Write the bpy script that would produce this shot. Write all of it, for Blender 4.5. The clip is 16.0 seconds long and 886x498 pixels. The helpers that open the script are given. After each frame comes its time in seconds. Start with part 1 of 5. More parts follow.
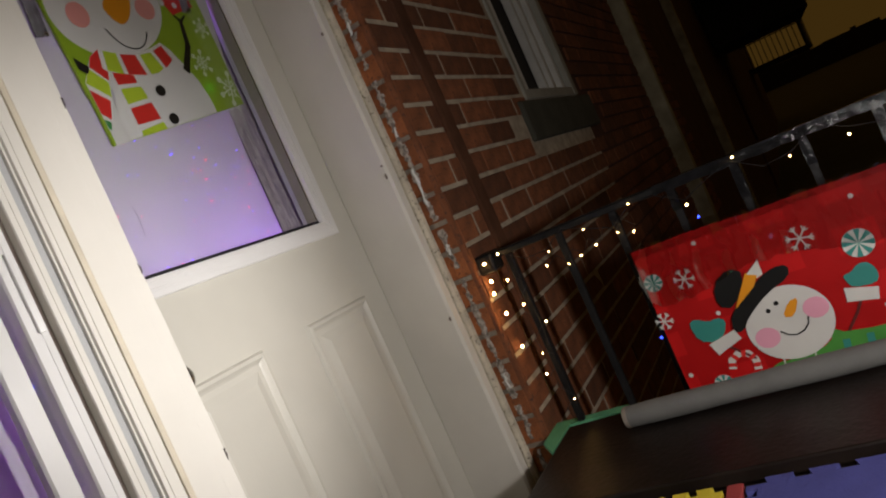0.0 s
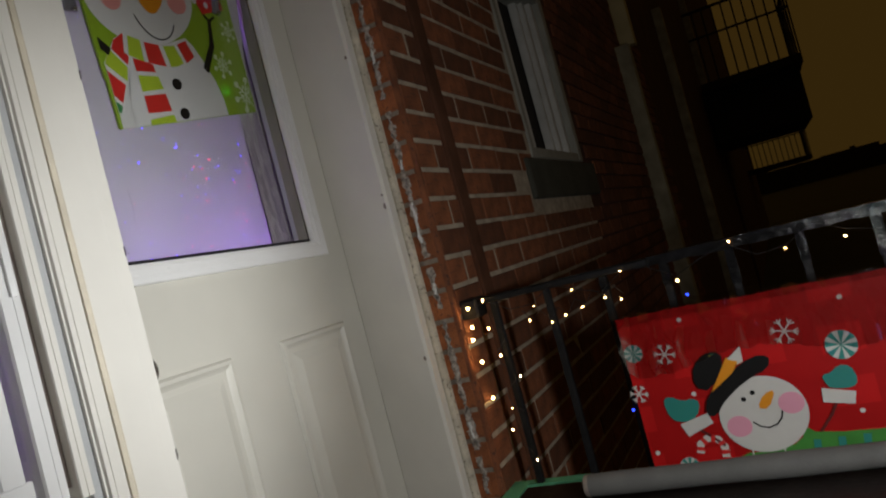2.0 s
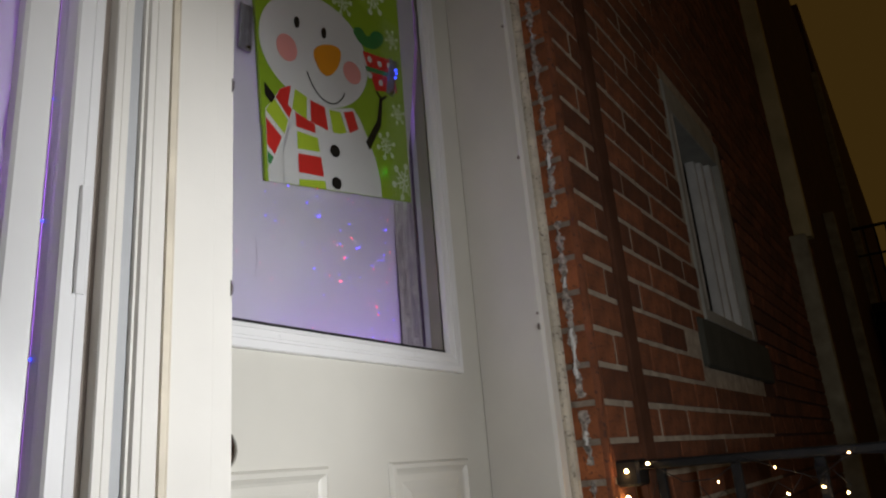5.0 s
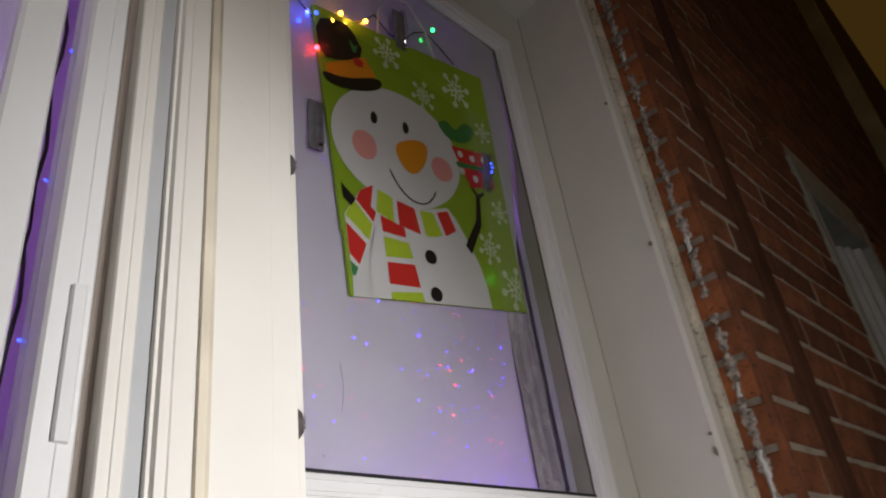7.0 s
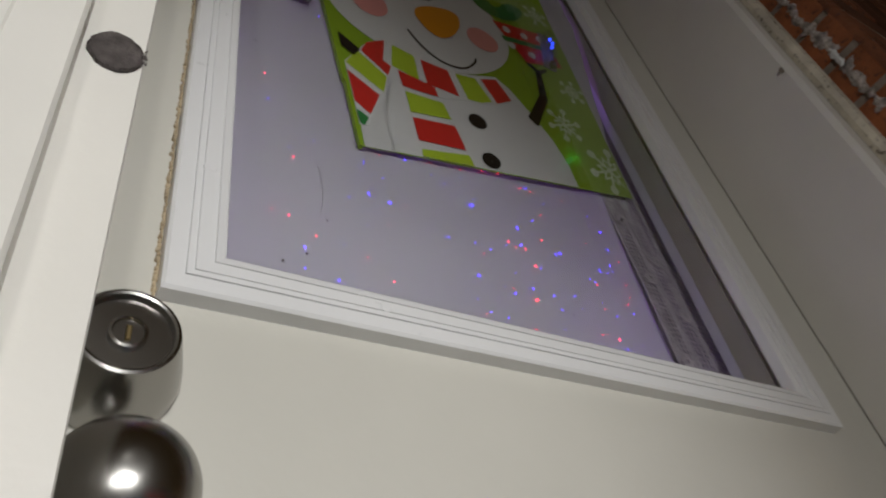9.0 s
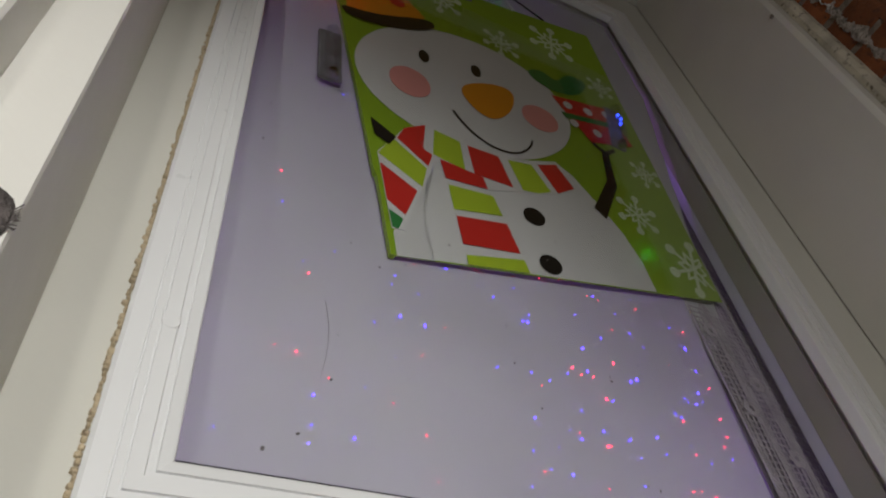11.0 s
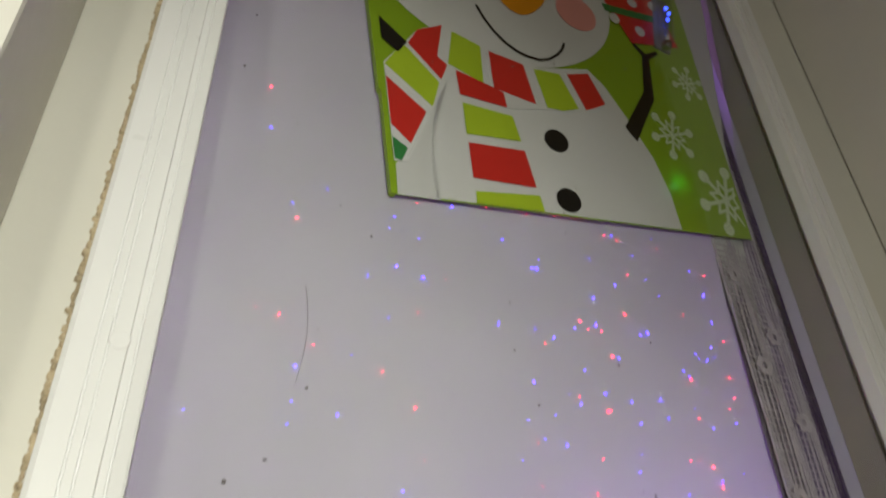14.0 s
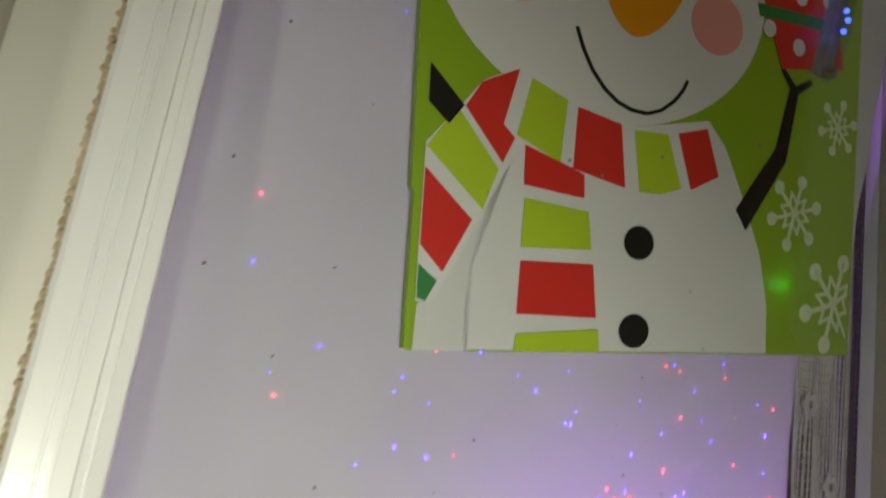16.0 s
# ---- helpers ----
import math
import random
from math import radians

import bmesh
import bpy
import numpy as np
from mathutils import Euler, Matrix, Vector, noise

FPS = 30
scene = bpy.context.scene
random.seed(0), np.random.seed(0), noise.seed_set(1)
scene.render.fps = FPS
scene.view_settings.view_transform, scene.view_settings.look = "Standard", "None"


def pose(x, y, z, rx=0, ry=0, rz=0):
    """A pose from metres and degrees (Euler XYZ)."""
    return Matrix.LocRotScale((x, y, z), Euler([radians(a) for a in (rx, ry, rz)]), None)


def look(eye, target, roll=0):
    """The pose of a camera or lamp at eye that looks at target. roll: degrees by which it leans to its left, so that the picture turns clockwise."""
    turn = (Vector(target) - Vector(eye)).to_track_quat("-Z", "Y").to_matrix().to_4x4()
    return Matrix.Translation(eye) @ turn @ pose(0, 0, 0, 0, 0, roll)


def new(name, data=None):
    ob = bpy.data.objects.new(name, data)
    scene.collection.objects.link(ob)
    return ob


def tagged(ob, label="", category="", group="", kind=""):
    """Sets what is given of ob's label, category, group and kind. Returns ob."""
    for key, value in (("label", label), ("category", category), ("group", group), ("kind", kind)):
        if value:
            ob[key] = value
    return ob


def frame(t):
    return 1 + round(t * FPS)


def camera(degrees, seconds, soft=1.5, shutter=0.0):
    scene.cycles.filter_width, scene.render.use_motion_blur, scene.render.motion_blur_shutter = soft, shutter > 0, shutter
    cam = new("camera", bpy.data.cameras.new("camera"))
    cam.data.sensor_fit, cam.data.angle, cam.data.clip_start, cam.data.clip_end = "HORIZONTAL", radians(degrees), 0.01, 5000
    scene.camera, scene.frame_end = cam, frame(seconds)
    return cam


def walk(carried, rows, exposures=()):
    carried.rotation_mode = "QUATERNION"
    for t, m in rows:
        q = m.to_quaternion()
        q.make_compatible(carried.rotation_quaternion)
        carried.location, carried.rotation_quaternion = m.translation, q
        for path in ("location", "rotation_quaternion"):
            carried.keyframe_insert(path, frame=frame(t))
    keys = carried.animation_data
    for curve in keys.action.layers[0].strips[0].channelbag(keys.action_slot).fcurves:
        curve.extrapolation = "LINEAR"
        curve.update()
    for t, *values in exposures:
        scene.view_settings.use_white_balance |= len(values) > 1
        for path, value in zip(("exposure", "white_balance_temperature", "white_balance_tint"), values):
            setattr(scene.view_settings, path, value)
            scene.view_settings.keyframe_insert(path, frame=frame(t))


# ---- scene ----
cam = camera(63.3, 16.0, soft=2.0, shutter=0.4)
PATH = [
    (0, (0.283, 0.221, 1.224), (2.054, 1.148, 1.159), -24.1),
    (0.5, (0.282, 0.23, 1.224), (2.051, 1.16, 1.147), -21.9),
    (1, (0.279, 0.232, 1.218), (2.064, 1.129, 1.118), -18.3),
    (1.5, (0.283, 0.234, 1.22), (2.094, 1.081, 1.157), -16.5),
    (2, (0.283, 0.24, 1.206), (2.093, 1.091, 1.256), -14.9),
    (2.5, (0.282, 0.236, 1.193), (2.081, 1.101, 1.318), -14.2),
    (3, (0.279, 0.251, 1.183), (2.082, 1.096, 1.371), -13.2),
    (3.5, (0.313, 0.285, 1.193), (2.102, 1.107, 1.542), -12.1),
    (4, (0.375, 0.322, 1.182), (2.114, 1.166, 1.694), -10.1),
    (4.5, (0.423, 0.377, 1.149), (2.086, 1.338, 1.707), -6.5),
    (4.7, (0.445, 0.396, 1.127), (2.081, 1.4, 1.688), -5.4),
    (6.8, (0.627, 0.583, 1.188), (2.028, 1.67, 2.113), -7.7),
    (7, (0.65, 0.583, 1.166), (1.98, 1.704, 2.152), -8.5),
    (7.5, (0.795, 0.65, 1.05), (1.929, 1.765, 2.264), -12.4),
    (8, (0.906, 0.74, 0.977), (1.974, 1.831, 2.269), -16.0),
    (8.5, (0.951, 0.79, 0.999), (1.955, 1.927, 2.302), -14.4),
    (9, (0.969, 0.835, 1.047), (1.897, 1.998, 2.385), -12.5),
    (9.5, (0.972, 0.861, 1.083), (1.806, 1.987, 2.511), -12.6),
    (9.7, (0.982, 0.867, 1.096), (1.781, 1.968, 2.562), -12.9),
    (11.8, (1.025, 0.849, 1.186), (1.767, 2.068, 2.587), -6.2),
    (12, (1.026, 0.846, 1.188), (1.78, 2.094, 2.557), -6.2),
    (12.5, (1.022, 0.839, 1.204), (1.813, 2.161, 2.479), -6.9),
    (13, (1.028, 0.834, 1.209), (1.843, 2.201, 2.421), -7.1),
    (13.5, (1.027, 0.842, 1.212), (1.838, 2.25, 2.377), -5.4),
    (14, (1.029, 0.837, 1.265), (1.836, 2.291, 2.375), -2.2),
    (14.5, (1.014, 0.819, 1.336), (1.832, 2.349, 2.33), 1.8),
    (15, (1.008, 0.798, 1.397), (1.87, 2.446, 2.132), 2.9),
    (15.5, (1.003, 0.82, 1.48), (1.888, 2.536, 2.0), 4.5),
    (16, (1.026, 0.844, 1.553), (1.904, 2.591, 1.974), 9.1),
]
EXPOSURES = [(0, -0.05, 6500, 14), (1, -0.4, 6250, 9), (3.5, -0.3, 6050, 10), (4.7, -0.2, 6000, 11), (7, -0.05, 6200, 14), (9, -0.6, 6150, 11), (12, -0.28, 6350, 8), (16, 0.1, 6900, -3)]
walk(cam, [(t, look(eye, target, roll)) for t, eye, target, roll in PATH], EXPOSURES)


# ---- light ----
world = bpy.data.worlds.new("night")
scene.world = world
world.use_nodes = True
bg = world.node_tree.nodes["Background"]
bg.inputs["Color"].default_value = (0.032, 0.0168, 0.0029, 1)     # town glow under a closed night sky
bg.inputs["Strength"].default_value = 1.25


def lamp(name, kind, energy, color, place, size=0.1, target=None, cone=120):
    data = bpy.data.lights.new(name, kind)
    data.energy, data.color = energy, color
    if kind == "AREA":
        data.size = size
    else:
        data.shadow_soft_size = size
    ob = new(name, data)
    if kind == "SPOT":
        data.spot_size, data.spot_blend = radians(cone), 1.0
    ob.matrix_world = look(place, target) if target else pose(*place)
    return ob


# added spot for the hand-held torch's early place; the porch has no lantern
lamp("torch_start_fill", "SPOT", 29.0, (1.0, 0.955, 0.88), (0.75, -0.12, 1.14), 0.04, (1.95, 0.76, 0.98), 126)
# fixed stand-in for the torch carried along with the camera
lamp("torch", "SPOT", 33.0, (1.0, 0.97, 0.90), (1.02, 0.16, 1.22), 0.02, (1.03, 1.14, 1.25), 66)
# weak added fill from above, no ceiling fixture; lifts the dark upper parts
lamp("overhead_fill", "POINT", 1.0, (1.0, 0.95, 0.86), (1.0, -0.6, 2.15), 0.08)
# added spot that brightens the left window and casing; no wall lamp hangs here
lamp("left_window_fill", "SPOT", 22.0, (1.0, 0.95, 0.86), (0.30, -0.10, 1.75), 0.05, (0.54, 1.0, 1.85), 58)
lamp("purple_room_light", "AREA", 14.0, (0.42, 0.115, 1.0), (1.86, 1.72, 1.26), 0.5, (1.42, 1.2, 1.45))
lamp("purple_window_light", "AREA", 13, (0.48, 0.15, 0.88), (0.45, 1.5, 1.5), 0.4, (0.6, 1.0, 1.5))


# ---- materials ----
def shader(name, color, rough=0.5, metal=0.0, vary=0.12, scale=8.0, bump=0.15, bump_scale=60.0, dirt=None, dirt_amount=0.0,
           random_tint=0.0, emit=0.0, coat=0.0, coord="Object", trans=0.0):
    m = bpy.data.materials.new(name)
    m.use_nodes = True
    nt, nd = m.node_tree, m.node_tree.nodes
    bs = nd["Principled BSDF"]
    bs.inputs["Roughness"].default_value = rough
    bs.inputs["Metallic"].default_value = metal
    bs.inputs["Coat Weight"].default_value = coat
    tc = nd.new("ShaderNodeTexCoord")
    n1 = nd.new("ShaderNodeTexNoise")
    n1.inputs["Scale"].default_value = scale
    n1.inputs["Detail"].default_value = 6
    nt.links.new(tc.outputs[coord], n1.inputs["Vector"])
    ramp = nd.new("ShaderNodeMapRange")
    ramp.inputs["From Min"].default_value, ramp.inputs["From Max"].default_value = 0.3, 0.7
    ramp.inputs["To Min"].default_value, ramp.inputs["To Max"].default_value = 1 - vary, 1 + vary
    nt.links.new(n1.outputs["Fac"], ramp.inputs["Value"])
    mul = nd.new("ShaderNodeVectorMath")
    mul.operation = "SCALE"
    mul.inputs[0].default_value = color
    nt.links.new(ramp.outputs["Result"], mul.inputs["Scale"])
    col = mul.outputs["Vector"]
    if random_tint:
        info = nd.new("ShaderNodeObjectInfo")
        geo = nd.new("ShaderNodeNewGeometry")
        add = nd.new("ShaderNodeMath")
        nt.links.new(info.outputs["Random"], add.inputs[0])
        nt.links.new(geo.outputs["Random Per Island"], add.inputs[1])
        fr = nd.new("ShaderNodeMath")
        fr.operation = "FRACT"
        nt.links.new(add.outputs[0], fr.inputs[0])
        mr = nd.new("ShaderNodeMapRange")
        mr.inputs["To Min"].default_value, mr.inputs["To Max"].default_value = 1 - random_tint, 1 + random_tint
        nt.links.new(fr.outputs[0], mr.inputs["Value"])
        m2 = nd.new("ShaderNodeVectorMath")
        m2.operation = "SCALE"
        nt.links.new(col, m2.inputs[0])
        nt.links.new(mr.outputs["Result"], m2.inputs["Scale"])
        col = m2.outputs["Vector"]
    if dirt:
        n3 = nd.new("ShaderNodeTexNoise")
        n3.inputs["Scale"].default_value = scale * 4.3
        n3.inputs["Detail"].default_value = 8
        nt.links.new(tc.outputs[coord], n3.inputs["Vector"])
        cut = nd.new("ShaderNodeMapRange")
        cut.inputs["From Min"].default_value = 0.72 - dirt_amount
        cut.inputs["From Max"].default_value = 0.80 - dirt_amount * 0.8
        nt.links.new(n3.outputs["Fac"], cut.inputs["Value"])
        mix = nd.new("ShaderNodeMix")
        mix.data_type = "RGBA"
        mix.inputs["B"].default_value = (*dirt, 1)
        nt.links.new(cut.outputs["Result"], mix.inputs["Factor"])
        nt.links.new(col, mix.inputs["A"])
        col = mix.outputs["Result"]
    nt.links.new(col, bs.inputs["Base Color"])
    if bump:
        n2 = nd.new("ShaderNodeTexNoise")
        n2.inputs["Scale"].default_value = bump_scale
        n2.inputs["Detail"].default_value = 5
        nt.links.new(tc.outputs[coord], n2.inputs["Vector"])
        bp = nd.new("ShaderNodeBump")
        bp.inputs["Strength"].default_value = bump
        bp.inputs["Distance"].default_value = 0.004
        nt.links.new(n2.outputs["Fac"], bp.inputs["Height"])
        nt.links.new(bp.outputs["Normal"], bs.inputs["Normal"])
        rr = nd.new("ShaderNodeMapRange")
        rr.inputs["To Min"].default_value, rr.inputs["To Max"].default_value = max(0.02, rough - 0.1), min(1, rough + 0.1)
        nt.links.new(n2.outputs["Fac"], rr.inputs["Value"])
        nt.links.new(rr.outputs["Result"], bs.inputs["Roughness"])
    if emit:
        bs.inputs["Emission Color"].default_value = (*color, 1)
        bs.inputs["Emission Strength"].default_value = emit
    if trans:
        out = nd["Material Output"]
        tl = nd.new("ShaderNodeBsdfTranslucent")
        nt.links.new(col, tl.inputs["Color"])
        mx = nd.new("ShaderNodeMixShader")
        mx.inputs["Fac"].default_value = trans
        nt.links.new(bs.outputs[0], mx.inputs[1])
        nt.links.new(tl.outputs[0], mx.inputs[2])
        nt.links.new(mx.outputs[0], out.inputs["Surface"])
    return m


def clear(name, color, rough=0.02, glass_part=0.12):
    """Thin clear sheet: mostly see-through with a real gloss."""
    m = bpy.data.materials.new(name)
    m.use_nodes = True
    nt, nd = m.node_tree, m.node_tree.nodes
    nd.remove(nd["Principled BSDF"])
    tr, gl, mx = nd.new("ShaderNodeBsdfTransparent"), nd.new("ShaderNodeBsdfGlossy"), nd.new("ShaderNodeMixShader")
    tr.inputs["Color"].default_value = (*color, 1)
    gl.inputs["Roughness"].default_value = rough
    lw = nd.new("ShaderNodeLayerWeight")
    pw = nd.new("ShaderNodeMath")
    pw.operation = "POWER"
    pw.inputs[1].default_value = 4.0
    nt.links.new(lw.outputs["Facing"], pw.inputs[0])
    mr = nd.new("ShaderNodeMath")
    mr.operation = "MULTIPLY_ADD"
    mr.inputs[1].default_value, mr.inputs[2].default_value = 0.55, 0.015 + glass_part * 0.1
    nt.links.new(pw.outputs[0], mr.inputs[0])
    nt.links.new(mr.outputs[0], mx.inputs["Fac"])
    nt.links.new(tr.outputs[0], mx.inputs[1])
    nt.links.new(gl.outputs[0], mx.inputs[2])
    nt.links.new(mx.outputs[0], nd["Material Output"].inputs["Surface"])
    return m


def glow(name, color, strength):
    m = bpy.data.materials.new(name)
    m.use_nodes = True
    nt, nd = m.node_tree, m.node_tree.nodes
    nd.remove(nd["Principled BSDF"])
    em = nd.new("ShaderNodeEmission")
    em.inputs["Color"].default_value = (*color, 1)
    em.inputs["Strength"].default_value = strength
    nt.links.new(em.outputs[0], nd["Material Output"].inputs["Surface"])
    return m


DOOR_PAINT = shader("door_paint", (0.61, 0.595, 0.535), 0.42, vary=0.05, scale=5, bump=0.06, bump_scale=160)
JAMB_PAINT = shader("jamb_paint", (0.72, 0.70, 0.65), 0.45, vary=0.05, scale=6, bump=0.12, bump_scale=90)
CREAM = shader("cream_seal", (0.64, 0.58, 0.46), 0.6, vary=0.1, scale=20, bump=0.2)
PVC = shader("white_pvc", (0.76, 0.76, 0.76), 0.32, vary=0.03, scale=9, bump=0.05, bump_scale=90)
GREY_PVC = shader("grey_gasket", (0.42, 0.43, 0.44), 0.5, vary=0.06, scale=12)
TAUPE = shader("taupe_gasket", (0.25, 0.21, 0.18), 0.6, vary=0.1, scale=18)
CAULK = shader("cracked_caulk", (0.56, 0.51, 0.41), 0.75, vary=0.25, scale=30, bump=0.9, bump_scale=90, dirt=(0.16, 0.13, 0.1), dirt_amount=0.14)
TWINE = shader("ragged_sealant", (0.47, 0.38, 0.25), 0.8, vary=0.2, scale=70, bump=1.0, bump_scale=200, dirt=(0.22, 0.16, 0.10), dirt_amount=0.10)
BRICK = shader("red_brick", (0.155, 0.052, 0.02), 0.9, vary=0.35, scale=22, bump=0.9, bump_scale=130, dirt=(0.07, 0.030, 0.018), dirt_amount=0.16, random_tint=0.38)
MORTAR = shader("mortar", (0.37, 0.31, 0.235), 0.95, vary=0.25, scale=30, bump=0.9, bump_scale=160)
# brighter, more orange copy of the brick: light on the return is in its colour
BRICK_END = shader("lit_brick_ends", (0.25, 0.080, 0.026), 0.9, vary=0.3, scale=30, bump=0.9, bump_scale=130, dirt=(0.10, 0.04, 0.022), dirt_amount=0.14, random_tint=0.25)
# darker copy of the mortar, for softer joints on the corner return
EDGE_MORTAR = shader("dark_edge_mortar", (0.23, 0.19, 0.15), 0.95, vary=0.3, scale=30, bump=0.9, bump_scale=160)
FLAKES = shader("flaking_white_paint", (0.33, 0.29, 0.255), 0.85, vary=0.75, scale=90, bump=1.0, bump_scale=140, dirt=(0.06, 0.045, 0.04), dirt_amount=0.16)
STONE = shader("sill_stone", (0.046, 0.047, 0.036), 0.85, vary=0.2, scale=12, bump=0.5)
CONCRETE = shader("porch_concrete", (0.22, 0.21, 0.2), 0.9, vary=0.2, scale=6, bump=0.5)
BROWN_BAND = shader("brown_band", (0.080, 0.036, 0.021), 0.95, vary=0.25, scale=14, bump=0.4)
BROWN_BAND.node_tree.nodes["Principled BSDF"].inputs["Specular IOR Level"].default_value = 0.1
IRON = shader("black_iron", (0.010, 0.010, 0.011), 0.5, metal=0.0, vary=0.3, scale=30, bump=0.4, bump_scale=150)
IRON.node_tree.nodes["Principled BSDF"].inputs["Specular IOR Level"].default_value = 0.15
TAPE = shader("clear_packing_tape", (0.008, 0.008, 0.009), 0.13, vary=0.5, scale=40, bump=1.0, bump_scale=55)
TAPE.node_tree.nodes["Principled BSDF"].inputs["Specular IOR Level"].default_value = 0.16
SASH_PAINT = shader("sash_white", (0.48, 0.48, 0.46), 0.5, vary=0.12, scale=14, bump=0.2)
WINDOW_PAINT = shader("old_white_window_paint", (0.27, 0.27, 0.24), 0.6, vary=0.15, scale=12, bump=0.3)
PILASTER = shader("weathered_grey_wood", (0.30, 0.28, 0.20), 0.85, vary=0.3, scale=9, bump=0.5)
STEEL = shader("brushed_nickel", (0.36, 0.35, 0.33), 0.24, metal=1.0, vary=0.04, scale=30, bump=0.0)
DARK_STEEL = shader("dark_nickel", (0.10, 0.10, 0.10), 0.26, metal=0.9, vary=0.1, scale=40, bump=0.0)
FELT = shader("brown_felt", (0.10, 0.085, 0.08), 0.95, vary=0.4, scale=160, bump=1.0, bump_scale=500)
BLIND = shader("white_roller_blind", (0.66, 0.66, 0.66), 0.85, vary=0.07, scale=7, bump=0.12, bump_scale=500, trans=0.35)
# woven film: part of the light from behind goes straight on
nt = BLIND.node_tree
rf, tl, mx = nt.nodes.new("ShaderNodeBsdfRefraction"), nt.nodes["Translucent BSDF"], nt.nodes.new("ShaderNodeMixShader")
rf.inputs["Color"].default_value, rf.inputs["Roughness"].default_value, rf.inputs["IOR"].default_value = (0.8, 0.8, 0.8, 1), 0.8, 1.25
mx.inputs["Fac"].default_value = 0.68
last = nt.nodes["Mix Shader"]
nt.links.new(tl.outputs[0], mx.inputs[1])
nt.links.new(rf.outputs[0], mx.inputs[2])
nt.links.new(mx.outputs[0], last.inputs[2])
ribs, rib_bump = nt.nodes.new("ShaderNodeTexWave"), nt.nodes.new("ShaderNodeBump")
ribs.inputs["Scale"].default_value, ribs.inputs["Distortion"].default_value = 224.0, 0.4
rib_bump.inputs["Strength"].default_value, rib_bump.inputs["Distance"].default_value = 0.22, 0.0004
bs = nt.nodes["Principled BSDF"]
nt.links.new(nt.nodes["Texture Coordinate"].outputs["Object"], ribs.inputs["Vector"])
nt.links.new(ribs.outputs["Fac"], rib_bump.inputs["Height"])
nt.links.new(nt.nodes["Bump"].outputs["Normal"], rib_bump.inputs["Normal"])
nt.links.new(rib_bump.outputs["Normal"], bs.inputs["Normal"])
LACE = shader("lace_thread", (0.46, 0.41, 0.47), 0.9, vary=0.2, scale=60, trans=0.03)
ROOM = shader("room_plaster", (0.5, 0.45, 0.5), 0.9, vary=0.1, scale=3)
LACE_NET = shader("lace_net", (0.24, 0.20, 0.26), 0.95, vary=0.2, scale=40, bump=0.6, bump_scale=500, trans=0.05)
STOP = shader("taupe_glazing_stop", (0.30, 0.275, 0.235), 0.6, vary=0.1, scale=20)
SPACER = shader("glass_edge_spacer", (0.55, 0.54, 0.66), 0.35, vary=0.08, scale=30)
PANE = clear("window_glass", (0.96, 0.97, 0.97))
HOOK_PLASTIC = shader("cloudy_plastic", (0.30, 0.30, 0.32), 0.25, vary=0.25, scale=60, bump=0.3, bump_scale=80, trans=0.35)
PLASTIC = clear("clear_plastic", (0.9, 0.9, 0.92), 0.12, 0.35)
WRAP = clear("crinkled_wrap", (0.95, 0.95, 0.96), 0.04, 2.2)
WIRE = shader("black_wire", (0.012, 0.012, 0.014), 0.5, vary=0.2, scale=40)
GREY_FOAM = shader("grey_foam_tube", (0.13, 0.13, 0.125), 0.8, vary=0.12, scale=15, bump=0.3, bump_scale=200)
DARK_WOOD = shader("dark_brown_bench_top", (0.013, 0.009, 0.0075), 0.36, vary=0.3, scale=18, bump=0.3, bump_scale=80)
DARK_WOOD.node_tree.nodes["Principled BSDF"].inputs["Specular IOR Level"].default_value = 0.22
FOAM_GREEN = shader("green_foam", (0.10, 0.36, 0.20), 0.85, vary=0.1, scale=20, bump=0.5, bump_scale=180)
FOAM_YELLOW = shader("yellow_foam", (0.62, 0.5, 0.03), 0.85, vary=0.1, scale=20, bump=0.5, bump_scale=180)
FOAM_BLUE = shader("blue_foam", (0.06, 0.065, 0.26), 0.85, vary=0.1, scale=20, bump=0.5, bump_scale=180)
FOAM_RED = shader("red_foam", (0.32, 0.04, 0.04), 0.85, vary=0.1, scale=20, bump=0.5, bump_scale=180)
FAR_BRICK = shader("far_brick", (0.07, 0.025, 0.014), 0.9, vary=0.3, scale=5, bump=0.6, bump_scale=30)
# pale yellow carries the warm street light on the upper surround
FAR_FRAME = shader("streetlit_cream_frame", (0.50, 0.44, 0.24), 0.7, vary=0.25, scale=4, bump=0.3)
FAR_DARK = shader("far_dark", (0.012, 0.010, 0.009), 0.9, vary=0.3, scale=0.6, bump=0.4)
ASPHALT = shader("street_asphalt", (0.05, 0.05, 0.05), 0.9, vary=0.2, scale=3, bump=0.4)

LIME = shader("bag_lime", (0.245, 0.39, 0.018), 0.4, vary=0.05, scale=12, bump=0.12, bump_scale=30)
BAG_WHITE = shader("bag_white", (0.64, 0.64, 0.63), 0.4, vary=0.04, scale=12, bump=0.12, bump_scale=30)
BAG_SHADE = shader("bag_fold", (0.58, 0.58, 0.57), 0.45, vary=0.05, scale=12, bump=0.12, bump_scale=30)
INK_RED = shader("ink_red", (0.58, 0.025, 0.02), 0.4, vary=0.05, scale=12, bump=0.12, bump_scale=30)
INK_LIME = shader("ink_pale_lime", (0.40, 0.54, 0.03), 0.4, vary=0.05, scale=12, bump=0.12, bump_scale=30)
INK_BLACK = shader("ink_black", (0.012, 0.012, 0.012), 0.4, vary=0.1, scale=12, bump=0.1)
INK_ORANGE = shader("ink_orange", (0.70, 0.27, 0.01), 0.4, vary=0.05, scale=12, bump=0.1)
INK_PINK = shader("ink_pink", (0.72, 0.30, 0.28), 0.45, vary=0.06, scale=12, bump=0.1)
